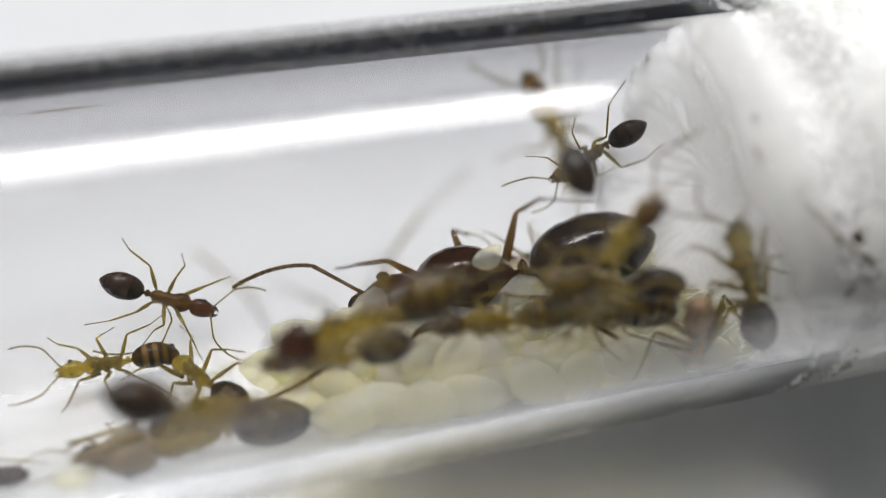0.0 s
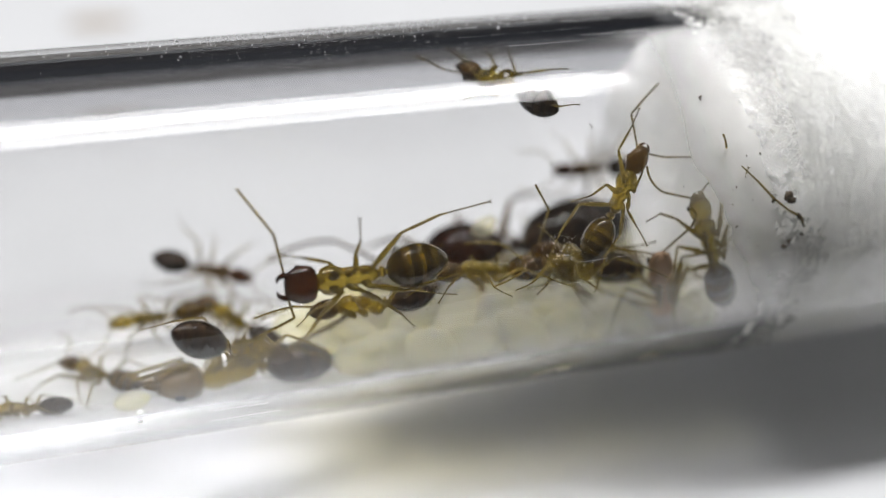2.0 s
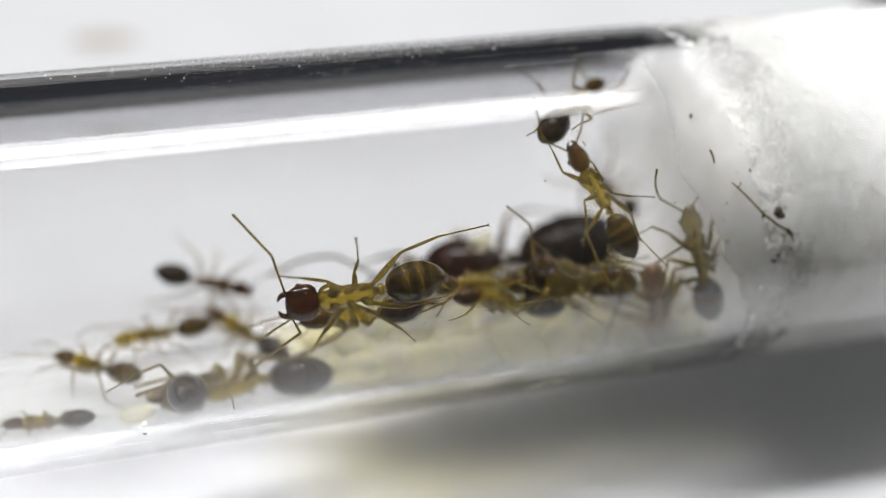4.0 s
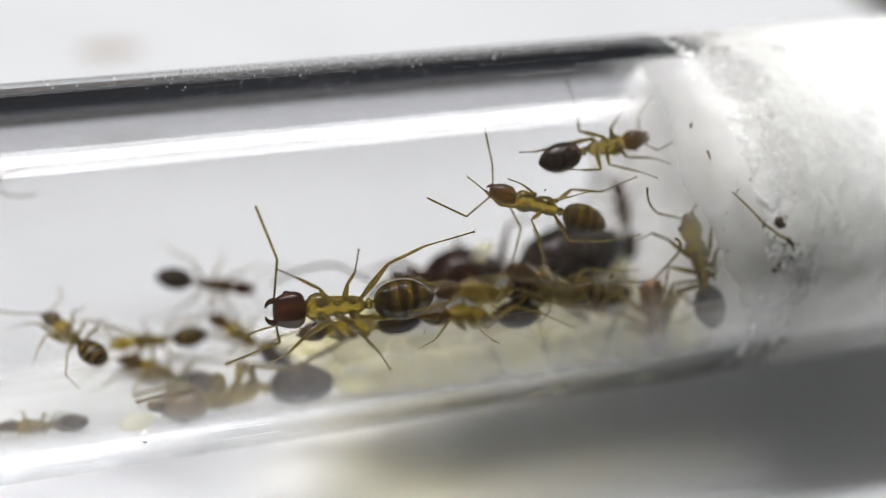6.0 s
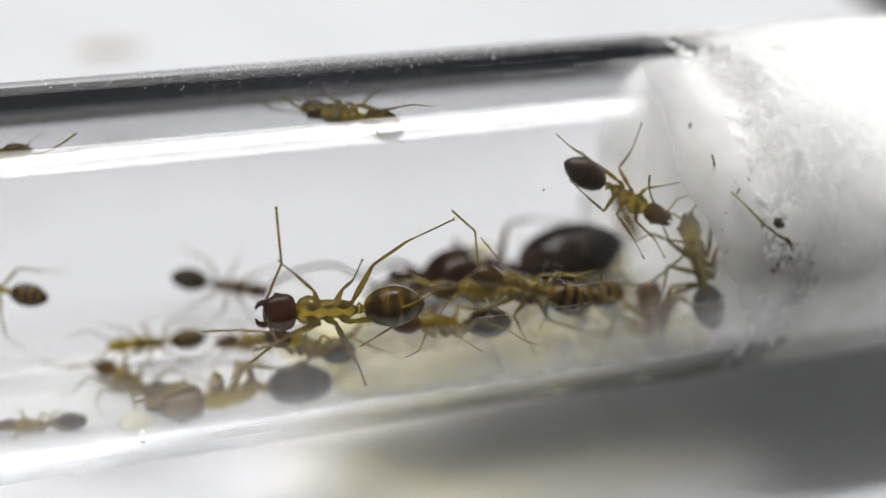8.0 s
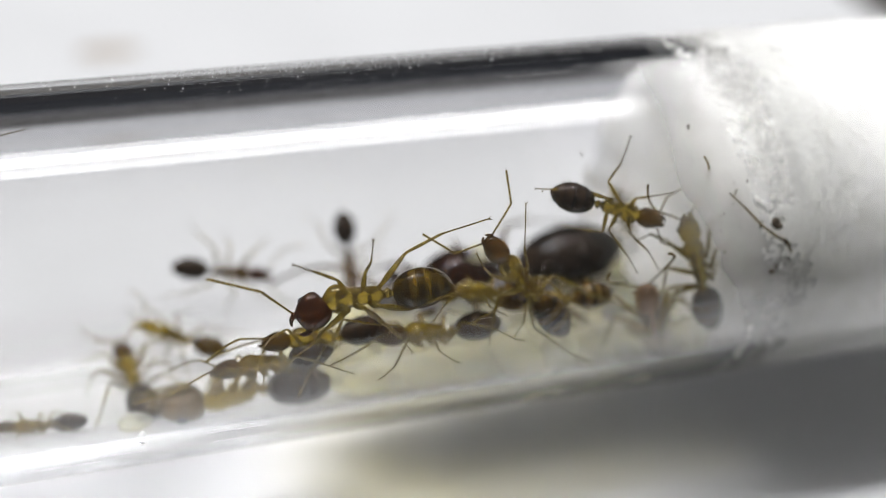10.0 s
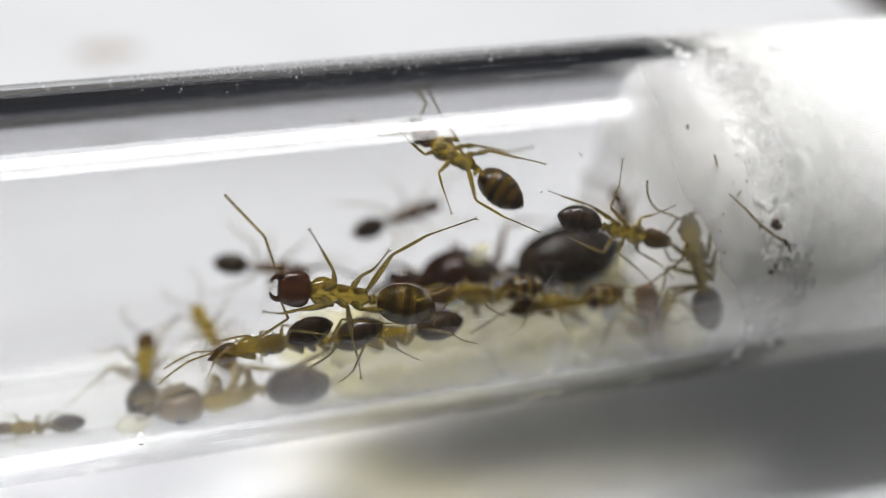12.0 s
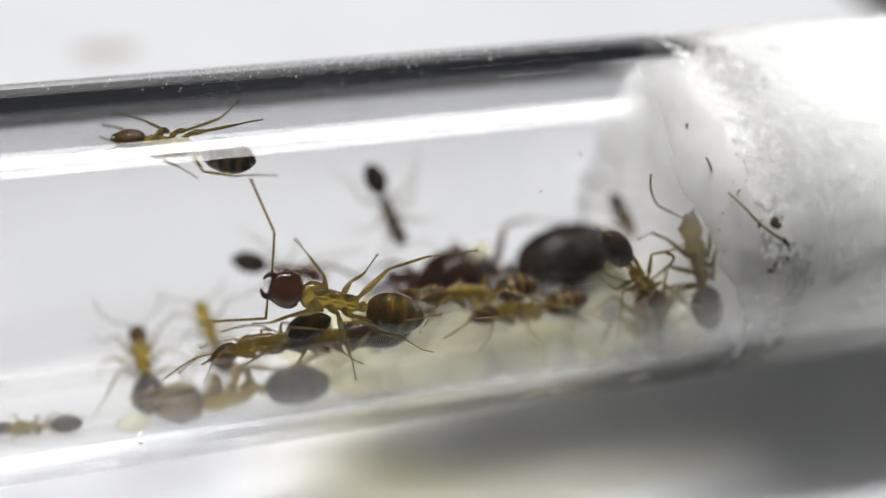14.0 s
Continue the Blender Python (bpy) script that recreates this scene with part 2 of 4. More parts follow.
# ---- the glass tube ----
def film_material():
    """Added for the lower glass's shade and veil: mostly clear, grey scatter, patchy."""
    m, nodes, links, bsdf = material("haze_film")
    n = noise_node(nodes, links, 220, 5)
    tc = nodes.new("ShaderNodeTexCoord")
    stretch = nodes.new("ShaderNodeMapping")
    stretch.inputs["Scale"].default_value = (0.12, 1.0, 1.0)
    links.new(tc.outputs["Object"], stretch.inputs[0])
    links.new(stretch.outputs[0], n.inputs["Vector"])
    uv = nodes.new("ShaderNodeAttribute")
    uv.attribute_name = "thick"
    mr = nodes.new("ShaderNodeMapRange")
    mr.inputs[3].default_value, mr.inputs[4].default_value = 0.04, 0.11
    links.new(n.outputs[0], mr.inputs[0])
    mul = nodes.new("ShaderNodeMath")
    mul.operation = "MULTIPLY"
    links.new(mr.outputs[0], mul.inputs[0])
    links.new(uv.outputs["Fac"], mul.inputs[1])
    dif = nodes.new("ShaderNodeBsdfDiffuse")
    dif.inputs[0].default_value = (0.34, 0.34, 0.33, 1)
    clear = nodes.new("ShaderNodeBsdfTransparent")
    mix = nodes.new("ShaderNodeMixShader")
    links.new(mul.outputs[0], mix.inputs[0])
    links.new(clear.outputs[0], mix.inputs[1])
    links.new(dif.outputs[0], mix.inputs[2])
    links.new(mix.outputs[0], nodes["Material Output"].inputs["Surface"])
    return m


def glass_shade_material():
    """Stands in for the glass's shadow: clear grey film, denser where the attribute says."""
    m, nodes, links, bsdf = material("glass_tint")
    thick = nodes.new("ShaderNodeAttribute")
    thick.attribute_name = "thick"
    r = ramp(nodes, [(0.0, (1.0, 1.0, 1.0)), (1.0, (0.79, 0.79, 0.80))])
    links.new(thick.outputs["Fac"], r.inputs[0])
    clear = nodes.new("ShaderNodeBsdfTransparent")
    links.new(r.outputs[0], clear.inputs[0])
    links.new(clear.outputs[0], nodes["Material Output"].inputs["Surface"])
    return m


def fog_material():
    m, nodes, links, bsdf = material("moisture_fog")
    n = noise_node(nodes, links, 420, 6)
    thick = nodes.new("ShaderNodeAttribute")
    thick.attribute_name = "thick"
    mr = nodes.new("ShaderNodeMapRange")
    mr.inputs[1].default_value, mr.inputs[2].default_value = 0.3, 0.7
    mr.inputs[3].default_value, mr.inputs[4].default_value = 0.62, 0.9
    links.new(n.outputs[0], mr.inputs[0])
    mul = nodes.new("ShaderNodeMath")
    mul.operation = "MULTIPLY"
    links.new(mr.outputs[0], mul.inputs[0])
    links.new(thick.outputs["Fac"], mul.inputs[1])
    dif = nodes.new("ShaderNodeBsdfDiffuse")
    dif.inputs[0].default_value = (0.9, 0.9, 0.88, 1)
    tr = nodes.new("ShaderNodeBsdfTranslucent")
    tr.inputs[0].default_value = (0.9, 0.9, 0.88, 1)
    white = nodes.new("ShaderNodeMixShader")
    links.new(dif.outputs[0], white.inputs[1])
    links.new(tr.outputs[0], white.inputs[2])
    clear = nodes.new("ShaderNodeBsdfTransparent")
    mix = nodes.new("ShaderNodeMixShader")
    links.new(mul.outputs[0], mix.inputs[0])
    links.new(clear.outputs[0], mix.inputs[1])
    links.new(white.outputs[0], mix.inputs[2])
    links.new(mix.outputs[0], nodes["Material Output"].inputs["Surface"])
    return m


def test_tube():
    root = new("test_tube")
    root.location = (0, 0, AXIS)
    tagged(root, "clear glass test tube lying on the white table", "test tube")
    bm = bmesh.new()
    n = 160
    xs = [-150, -149.8, -149.5] + [-140 + 10 * i for i in range(21)] + [69.5, 69.8, 70]
    prof = [(x, R_OUT) for x in xs] + [(x, R_IN) for x in xs[::-1]]
    rings = [[bm.verts.new((x * MM, -r * math.cos(2 * math.pi * i / n) * MM, r * math.sin(2 * math.pi * i / n) * MM)) for i in range(n)] for x, r in prof]
    for q in range(len(prof)):
        a, b = rings[q], rings[(q + 1) % len(prof)]
        for i in range(n):
            bm.faces.new((a[i], a[(i + 1) % n], b[(i + 1) % n], b[i]))
    wall = part("glass_wall", bm, GLASS, root)
    for p in wall.data.polygons:
        p.use_smooth = abs(p.normal.x) < 0.5
    wall.visible_shadow = False
    for x in (-147, 67):
        bm = bmesh.new()
        ring = [(x + 3 * math.cos(q * math.pi / 6), R_OUT + 0.001 + (DROP / MM) * math.sin(q * math.pi / 6)) for q in range(7)]
        loops = [[bm.verts.new((u * MM, -r * math.cos(2 * math.pi * i / 64) * MM, r * math.sin(2 * math.pi * i / 64) * MM)) for i in range(64)] for u, r in ring]
        for q in range(7):
            p, w = loops[q], loops[(q + 1) % 7]
            for i in range(64):
                bm.faces.new((p[i], p[(i + 1) % 64], w[(i + 1) % 64], w[i]))
        part("rim", bm, GLASS, root, "thick rolled glass rim").visible_shadow = False
    # added film: shades the sheet below and veils the lower glass like a reflection
    bm = bmesh.new()
    grid = [[bm.verts.new((x * MM, -7.235 * math.cos(radians(a)) * MM, 7.235 * math.sin(radians(a)) * MM)) for a in range(-136, 8, 2)] for x in range(-60, 27, 3)]
    for a, b in zip(grid, grid[1:]):
        for i in range(len(a) - 1):
            bm.faces.new((a[i], a[i + 1], b[i + 1], b[i]))
    film = part("haze_film", bm, film_material(), root, "added grey film for the shade and veil of the lower glass")
    at = film.data.attributes.new("thick", "FLOAT", "POINT")
    for i, v in enumerate(film.data.vertices):
        a = math.degrees(math.atan2(v.co.z, -v.co.y))
        a = a - 360 if a > 60 else a
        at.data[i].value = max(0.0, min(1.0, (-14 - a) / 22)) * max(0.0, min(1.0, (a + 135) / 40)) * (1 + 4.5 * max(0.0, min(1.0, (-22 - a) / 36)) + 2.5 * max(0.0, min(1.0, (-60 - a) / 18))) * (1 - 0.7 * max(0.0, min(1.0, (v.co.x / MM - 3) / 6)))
    # added film that dims the lamp below it, as the glass's shadow would
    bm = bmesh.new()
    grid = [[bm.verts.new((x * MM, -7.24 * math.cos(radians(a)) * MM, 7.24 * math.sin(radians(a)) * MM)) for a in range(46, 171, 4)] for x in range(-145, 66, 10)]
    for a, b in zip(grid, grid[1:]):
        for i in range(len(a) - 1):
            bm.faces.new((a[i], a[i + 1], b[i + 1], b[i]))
    tint = part("glass_tint", bm, glass_shade_material(), root, "added clear grey film standing in for the shadow of the glass")
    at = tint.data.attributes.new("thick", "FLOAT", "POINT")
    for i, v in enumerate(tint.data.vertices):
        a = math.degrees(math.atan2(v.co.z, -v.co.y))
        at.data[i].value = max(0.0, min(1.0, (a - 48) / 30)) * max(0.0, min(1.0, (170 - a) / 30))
    # breath of moisture on the glass beside the wet cotton
    bm = bmesh.new()
    grid = [[bm.verts.new((x * 0.5 * MM, -7.225 * math.cos(radians(a)) * MM, 7.225 * math.sin(radians(a)) * MM)) for a in range(-75, 136, 3)] for x in range(36, 84)]
    for a, b in zip(grid, grid[1:]):
        for i in range(len(a) - 1):
            bm.faces.new((a[i], a[i + 1], b[i + 1], b[i]))
    fog = part("condensation", bm, fog_material(), root, "soft white moisture fog by the cotton")
    at = fog.data.attributes.new("thick", "FLOAT", "POINT")
    for i, v in enumerate(fog.data.vertices):
        a = math.degrees(math.atan2(v.co.z, -v.co.y))
        x = v.co.x / MM - 0.055 * max(0.0, 40 - a)
        u = max(0.0, min(1.0, (x - 19.8) / 4.6))
        fade = 1 - 0.85 * max(0.0, min(1.0, (x - 24.6) / 2.6))
        at.data[i].value = (1 - 0.3 * max(0.0, min(1.0, (45 - a) / 40))) * fade * u * u * (3 - 2 * u) * max(0.0, min(1.0, (a + 75) / 40)) * max(0.0, min(1.0, (135 - a) / 30))
    return root


test_tube()


# ---- cotton plug ----
def face_lean(y, z):
    """How far the wadding's face draws back along the front glass, and spreads on the floor."""
    return 0.3 * max(0.0, -y - 2.0) - 0.3 * max(0.0, -z) * max(0.0, min(1.0, (y + 5) / 5))


def cotton_plug():
    root = new("cotton_plug")
    root.location = (0, 0, AXIS)
    tagged(root, "white fluffy wet cotton plug packed into the tube", "cotton plug")
    bm = bmesh.new()
    n, rings = 240, []
    face = [0.06, 0.15, 0.25, 0.35, 0.45, 0.55, 0.64, 0.72, 0.79, 0.85, 0.90, 0.94, 0.97, 0.99]
    stations = [(0.0, 7.3 * f) for f in face] + [(0.2 + 0.16 * i, 7.34) for i in range(85)] + [(14.2 + 1.2 * i, 7.34) for i in range(16)] + [(32.8 + 0.3 * i, 7.34 - 0.09 * i * i) for i in range(5)]
    for x, r in stations:
        ring = []
        tip = max(0.0, 1 - x / 4.0)
        for i in range(n):
            a = 2 * math.pi * i / n
            y, z = -r * math.cos(a), r * math.sin(a)
            lean = face_lean(y, z) * max(0.0, 1 - x / 12)
            p = Vector((x + 23.5 + lean + 1.4 * (1 - (r / 7.34) ** 2), y, z))
            d = noise.noise(p * 0.4) * 0.8 + noise.noise(p * 1.1) * 0.45 + noise.noise(p * 2.7) * 0.32 + noise.noise(p * 6.0) * 0.14 + noise.noise(p * 11.0) * 0.10
            p.x += d * 0.75 * tip
            k = min(1.003, 1 - (0.012 - (d + noise.noise(p * 4.3) * 0.6 + noise.noise(p * 8.5) * 0.55) * 0.03) * (0.35 + 2.4 * tip))
            ring.append(bm.verts.new((p.x * MM, p.y * k * MM, p.z * k * MM)))
        rings.append(ring)
    for a, b in zip(rings, rings[1:]):
        for i in range(n):
            bm.faces.new((a[i], a[(i + 1) % n], b[(i + 1) % n], b[i]))
    bm.faces.new(rings[0])
    bm.faces.new(rings[-1][::-1])
    part("wadding", bm, COTTON, root)
    rnd = random.Random(5)
    bm = bmesh.new()
    for q_ in range(6500):
        a = rnd.uniform(-1.0, 2.0)
        wet = q_ % 3 > 0
        top = 7.40 if wet else 7.18
        r = rnd.uniform(7.34, 7.39) if wet else 7.18 * rnd.random() ** 0.5
        lean = face_lean(-r * math.cos(a), r * math.sin(a))
        x = 25.0 + lean + abs(rnd.gauss(0, 1)) * 4 + rnd.gauss(0, 0.3) if wet else 23.3 + lean + 1.4 * (1 - (r / 7.34) ** 2) + rnd.gauss(0, 0.5)
        p = Vector((x, -r * math.cos(a), r * math.sin(a)))
        d = Vector((rnd.uniform(-1, 1), rnd.uniform(-1, 1), rnd.uniform(-1, 1))).normalized()
        bend = Vector((rnd.uniform(-1, 1), rnd.uniform(-1, 1), rnd.uniform(-1, 1))) * 0.3
        pts = []
        for q in range(7):
            rr = math.hypot(p.y, p.z)
            if rr > top or (wet and rr < 7.34):
                p.y, p.z = p.y * (top - 0.03) / rr, p.z * (top - 0.03) / rr
            pts.append((p.x, p.y, p.z, 0.009 if wet else 0.006))
            d = (d + bend).normalized()
            p = p + d * 0.26
        limb(bm, pts, 3)
    part("loose_fibres", bm, FIBRE, root, "fine loose cotton fibres")
    return root


cotton_plug()


# ---- ants ----
def foot_rise(x, y, heading, s):
    """How far the curved glass rises under a foot, in the ant's own scale."""
    d = (y * math.cos(radians(heading)) + x * math.sin(radians(heading))) * s
    d = min(abs(d), 5.5)
    return (7.2 - math.sqrt(51.84 - d * d)) / s


def ant(label, s, head_mat, gaster_mat, body_mat=AMBER, leg_mat=LEG_AMBER, big=1.0, heading=0.0, bulk=1.0, tail=1.0, crouch=1.0, seed=1, group="worker ants", stance=None, skull=1.0, girth=1.0):
    """A worker of s times 7 mm: origin in the middle of the thorax, head along +x, feet about 1.05 s below."""
    rnd = random.Random(seed)
    k = s * MM
    root = new("ant" if bulk == 1.0 else "queen_ant")
    tagged(root, label, "ant" if bulk == 1.0 else "queen ant", group)
    # thorax, with the waist scale
    bm = bmesh.new()
    b = bulk * 1.13
    if bulk > 1:
        loft(bm, [(1.45, 0, 0.0, 0.2, 0.2), (1.36, 0, 0.05, 0.5, 0.42), (1.15, 0, 0.12, 0.72, 0.62), (0.85, 0, 0.2, 0.84, 0.76), (0.45, 0, 0.24, 0.88, 0.84), (0.0, 0, 0.22, 0.86, 0.82), (-0.35, 0, 0.16, 0.78, 0.74),
                  (-0.45, 0, 0.12, 0.72, 0.68), (-0.75, 0, 0.02, 0.62, 0.6), (-1.0, 0, -0.1, 0.46, 0.42), (-1.18, 0, -0.2, 0.24, 0.2), (-1.28, 0, -0.24, 0.14, 0.12)], 26, k)
    else:
        loft(bm, [(1.48, 0, 0.02, 0.16, 0.16), (1.38, 0, 0.05, 0.30, 0.28), (1.15, 0, 0.10, 0.48 * b, 0.42 * b), (0.85, 0, 0.13, 0.56 * b, 0.48 * b), (0.55, 0, 0.13, 0.52 * b, 0.50 * b),
              (0.30, 0, 0.09, 0.40 * b, 0.44 * b), (0.22, 0, 0.06, 0.37 * b, 0.42 * b), (0.0, 0, 0.06, 0.38 * b, 0.44 * b), (-0.30, 0, 0.04, 0.36 * b, 0.42 * b), (-0.38, 0, 0.0, 0.32 * b, 0.38 * b), (-0.65, 0, -0.02, 0.36 * b, 0.40 * b),
              (-0.95, 0, -0.10, 0.32 * b, 0.32 * b), (-1.15, 0, -0.2, 0.2, 0.18), (-1.28, 0, -0.24, 0.12, 0.1)], 22, k)
    part("thorax", bm, body_mat, root)
    for x, l, w in ((0.86, 0.42, 0.19), (0.16, 0.36, 0.165), (-0.50, 0.40, 0.175)):
        for sg in (1, -1):
            bm = bmesh.new()
            a, c = Vector((x, sg * 0.22, -0.22)), Vector((x - l, sg * 0.40, -0.62))
            limb(bm, [(*a.lerp(c, f), w * u) for f, u in ((-0.12, 0.3), (0.0, 0.66), (0.15, 0.9), (0.35, 1.0), (0.55, 0.93), (0.75, 0.74), (0.9, 0.55), (1.02, 0.4))], 14, k)
            part("coxa", bm, leg_mat, root)
    bm = bmesh.new()
    loft(bm, [(-1.18, 0, -0.26, 0.10, 0.09), (-1.28, 0, -0.10, 0.22, 0.26), (-1.38, 0, -0.02, 0.26, 0.36), (-1.46, 0, -0.06, 0.22, 0.3), (-1.56, 0, -0.24, 0.12, 0.1), (-1.66, 0, -0.2, 0.12, 0.12)], 14, k)
    part("petiole", bm, body_mat, root)
    # gaster: overlapping plates, each a little prouder at its hind edge
    bm = bmesh.new()
    gs = []
    for q in range(31):
        f = q / 30
        u = -1 + 2 * f
        w = 0.88 * (max(0.0, 1 - (-u) ** 2.2) ** 0.5 if u < 0 else max(0.0, 1 - u ** 1.9) ** 0.72)
        step = next((s_ for s_ in (0.9, 0.76, 0.56, 0.31) if f > s_), 0.0)
        w *= 1 - 0.022 * max(0.0, 1 - (f - step) / 0.12) * (step > 0)
        gs.append((-1.56 - 2.82 * f, max(w, 0.03)))
    loft(bm, [(-1.58 + (x + 1.58) * tail, 0, -0.03 - 0.05 * (x + 1.6), w * tail * girth, w * 0.92 * tail * girth) for x, w in gs], 28, k)
    gast = part("gaster", bm, gaster_mat, root)
    hair = bmesh.new()
    for _ in range(16):
        x = rnd.uniform(-4.2, -3.3)
        a = rnd.uniform(0, 6.28)
        w = 0.84 * max(0.05, 1 - ((x + 2.9) / 1.45) ** 2) ** 0.6
        p = Vector((x, w * math.cos(a), 0.1 + w * 0.9 * math.sin(a)))
        d = Vector((-0.5, math.cos(a), math.sin(a))).normalized()
        q = p + d * 0.26
        limb(hair, [(*p, 0.010), (*q, 0.005)], 3, k)
    part("bristles", hair, leg_mat, gast)
    # head
    g, body_k = big, k
    k = k * skull
    bm = bmesh.new()
    if g > 0.9:
        form = ((0.10, 0.18, 0.16), (-0.02, 0.40, 0.28), (0.05, 0.60, 0.42), (0.22, 0.73, 0.52), (0.45, 0.79, 0.55), (0.72, 0.775, 0.53), (0.98, 0.70, 0.46), (1.18, 0.59, 0.37), (1.32, 0.44, 0.26), (1.39, 0.2, 0.12))
        jaw = ((1.20, 0.44, 0.14), (1.40, 0.47, 0.14), (1.55, 0.42, 0.11), (1.66, 0.30, 0.075), (1.70, 0.18, 0.03))
    else:
        form = ((0.08, 0.18, 0.16), (-0.05, 0.36, 0.27), (0.06, 0.58, 0.42), (0.26, 0.74, 0.52), (0.52, 0.80, 0.56), (0.80, 0.77, 0.54), (1.06, 0.68, 0.47), (1.28, 0.55, 0.38), (1.46, 0.40, 0.26), (1.54, 0.2, 0.12))
        jaw = ((1.32, 0.36, 0.13), (1.48, 0.36, 0.13), (1.60, 0.28, 0.10), (1.70, 0.16, 0.07), (1.74, 0.06, 0.03))
    loft(bm, [(x, 0, -0.06 * x * x / 2, w * g * girth, h * girth) for x, w, h in form], 24, k)
    head = part("head", bm, head_mat, root, at=Matrix.Translation(Vector((1.40, 0, 0.06)) * body_k))
    for sg in (1, -1):
        bm = bmesh.new()
        blob(bm, (0.72, sg * 0.66 * g * girth, 0.30 * girth), (0.17, 0.10, 0.13), 12, k)
        part("eye", bm, EYE, head, "small black compound eye")
        bm = bmesh.new()
        limb(bm, [(x, sg * y * g, -0.10, w * min(1.0, g + 0.1)) for x, y, w in jaw], 8, k)
        part("mandible", bm, head_mat, head)
        bm = bmesh.new()
        w = rnd.uniform(0.7, 1.3)
        elbow = Vector((0.75 + 0.3 * w, sg * (1.15 + 0.3 * rnd.random()), 0.1))
        d = Vector((0.9, sg * 0.5 * (2 - w), -0.15)).normalized()
        seg = 0.205
        if stance:
            elbow, end = (Vector(v) for v in stance["feeler", sg])
            d = (end - elbow).normalized()
            seg = min(0.25, max(0.15, (end - elbow).length / 11))
        pts = [(0, 0, 0, 0.06), (*(elbow * 0.3), 0.05), (*(elbow * 0.9), 0.06), (*(elbow * 0.98), 0.068), (*elbow, 0.045)]
        p = elbow.copy()
        for q in range(11):
            pts.append((*(p + d * 0.03), 0.046))
            pts.append((*(p + d * (seg - 0.035)), 0.070))
            p += d * seg
            if not stance:
                d = (d + Vector((0.03, -sg * 0.06, -0.03))).normalized()
        pts.append((*p, 0.03))
        limb(bm, pts, 7, k)
        part("antenna", bm, leg_mat, head, at=Matrix.Translation(Vector((1.30, sg * 0.28 * g, 0.22)) * k))
    k = body_k
    # legs, each hung at its hip
    legs = []
    spec = {"front": ((0.48, 0.36, -0.62), (1.75, 1.35, 0.35), (2.55, 2.15, -0.50), (3.25, 2.75, -1.05)),
            "middle": ((-0.21, 0.36, -0.62), (0.20, 1.60, 0.40), (-0.05, 2.45, -0.45), (-0.55, 3.15, -1.05)),
            "hind": ((-0.90, 0.36, -0.62), (-1.55, 1.75, 0.50), (-3.05, 2.75, -0.40), (-4.25, 3.35, -1.05))}
    for key, (hip, knee, ankle, foot) in spec.items():
        for sg in (1, -1):
            j = lambda v, e: Vector((v[0] + rnd.uniform(-e, e), sg * (v[1] + rnd.uniform(-e, e)), v[2] * crouch))
            h0, kn, an, ft = Vector((hip[0], sg * hip[1], hip[2])), j(knee, 0.22), j(ankle, 0.35), j(foot, 0.4)
            if stance:
                kn, an, ft = (Vector(v) for v in stance[key, sg])
            elif heading is not None:
                ft.z = -1.05 * crouch + foot_rise(ft.x, ft.y, heading, s)
                an.z = ft.z + 0.35 + 0.2 * rnd.random()
                kn.z = max(kn.z, an.z + 0.4)
            pts = []
            for q, (f, w) in enumerate(((0, 0.10), (0.12, 0.09), (0.35, 0.145), (0.7, 0.115), (0.97, 0.072))):
                pts.append((*((kn - h0) * f), w))
            for f, w in ((0.04, 0.06), (0.3, 0.075), (0.75, 0.068), (0.97, 0.055)):
                pts.append((*(kn + (an - kn) * f - h0), w))
            mid = an + (ft - an) * 0.5 + Vector((0, 0, -0.06))
            for f in range(1, 6):
                c = (an * (1 - f / 5) ** 2 + mid * 2 * (f / 5) * (1 - f / 5) + ft * (f / 5) ** 2) - h0
                pts.append((*(c * 0.995), 0.028))
                pts.append((*c, 0.040))
            d = (ft - an).normalized()
            tip = ft - h0
            pts.append((*(tip + d * 0.08 + Vector((0, 0, -0.03))), 0.02))
            bm = bmesh.new()
            limb(bm, pts, 8, k)
            for q in (-1, 1):
                side = d.cross(Vector((0, 0, 1))).normalized() * q
                limb(bm, [(*tip, 0.025), (*(tip + d * 0.08 + side * 0.07), 0.018), (*(tip + d * 0.16 + side * 0.07 - Vector((0, 0, 0.05))), 0.006)], 4, k)
            spur = (an - kn).normalized()
            limb(bm, [(*(an - h0), 0.03), (*(an - h0 + spur * 0.16 + Vector((0, 0, -0.10))), 0.006)], 4, k)
            legs.append(part(key + "_leg", bm, leg_mat, root, at=Matrix.Translation(h0 * k)))
    return root


# how the ants set their feet: knee, ankle and foot of each leg, elbow and end of each feeler
MAJOR_STANCE = {
    ("front", 1): ((0.74, 0.95, -0.48), (1.68, 1.61, -0.89), (2.48, 2.13, -1.23)),
    ("middle", 1): ((-0.46, 1.02, -0.49), (-0.76, 1.51, -0.92), (-0.98, 2.42, -1.23)),
    ("hind", 1): ((-2.15, 1.79, -0.49), (-3.74, 2.59, -0.84), (-5.73, 3.16, -1.16)),
    ("front", -1): ((1.59, -1.13, -0.09), (2.32, -1.50, -0.42), (3.10, -1.63, -0.80)),
    ("middle", -1): ((-1.11, -1.58, 0.11), (-1.69, -2.32, 0.01), (-1.99, -2.88, -0.11)),
    ("hind", -1): ((-2.27, -0.68, -0.22), (-3.46, -0.12, -0.80), (-4.53, 0.36, -1.28)),
    ("feeler", 1): ((-0.58, 1.89, -0.50), (-0.29, 4.16, -0.05)),
    ("feeler", -1): ((-0.35, -1.09, -0.11), (1.88, -2.19, 0.04))}
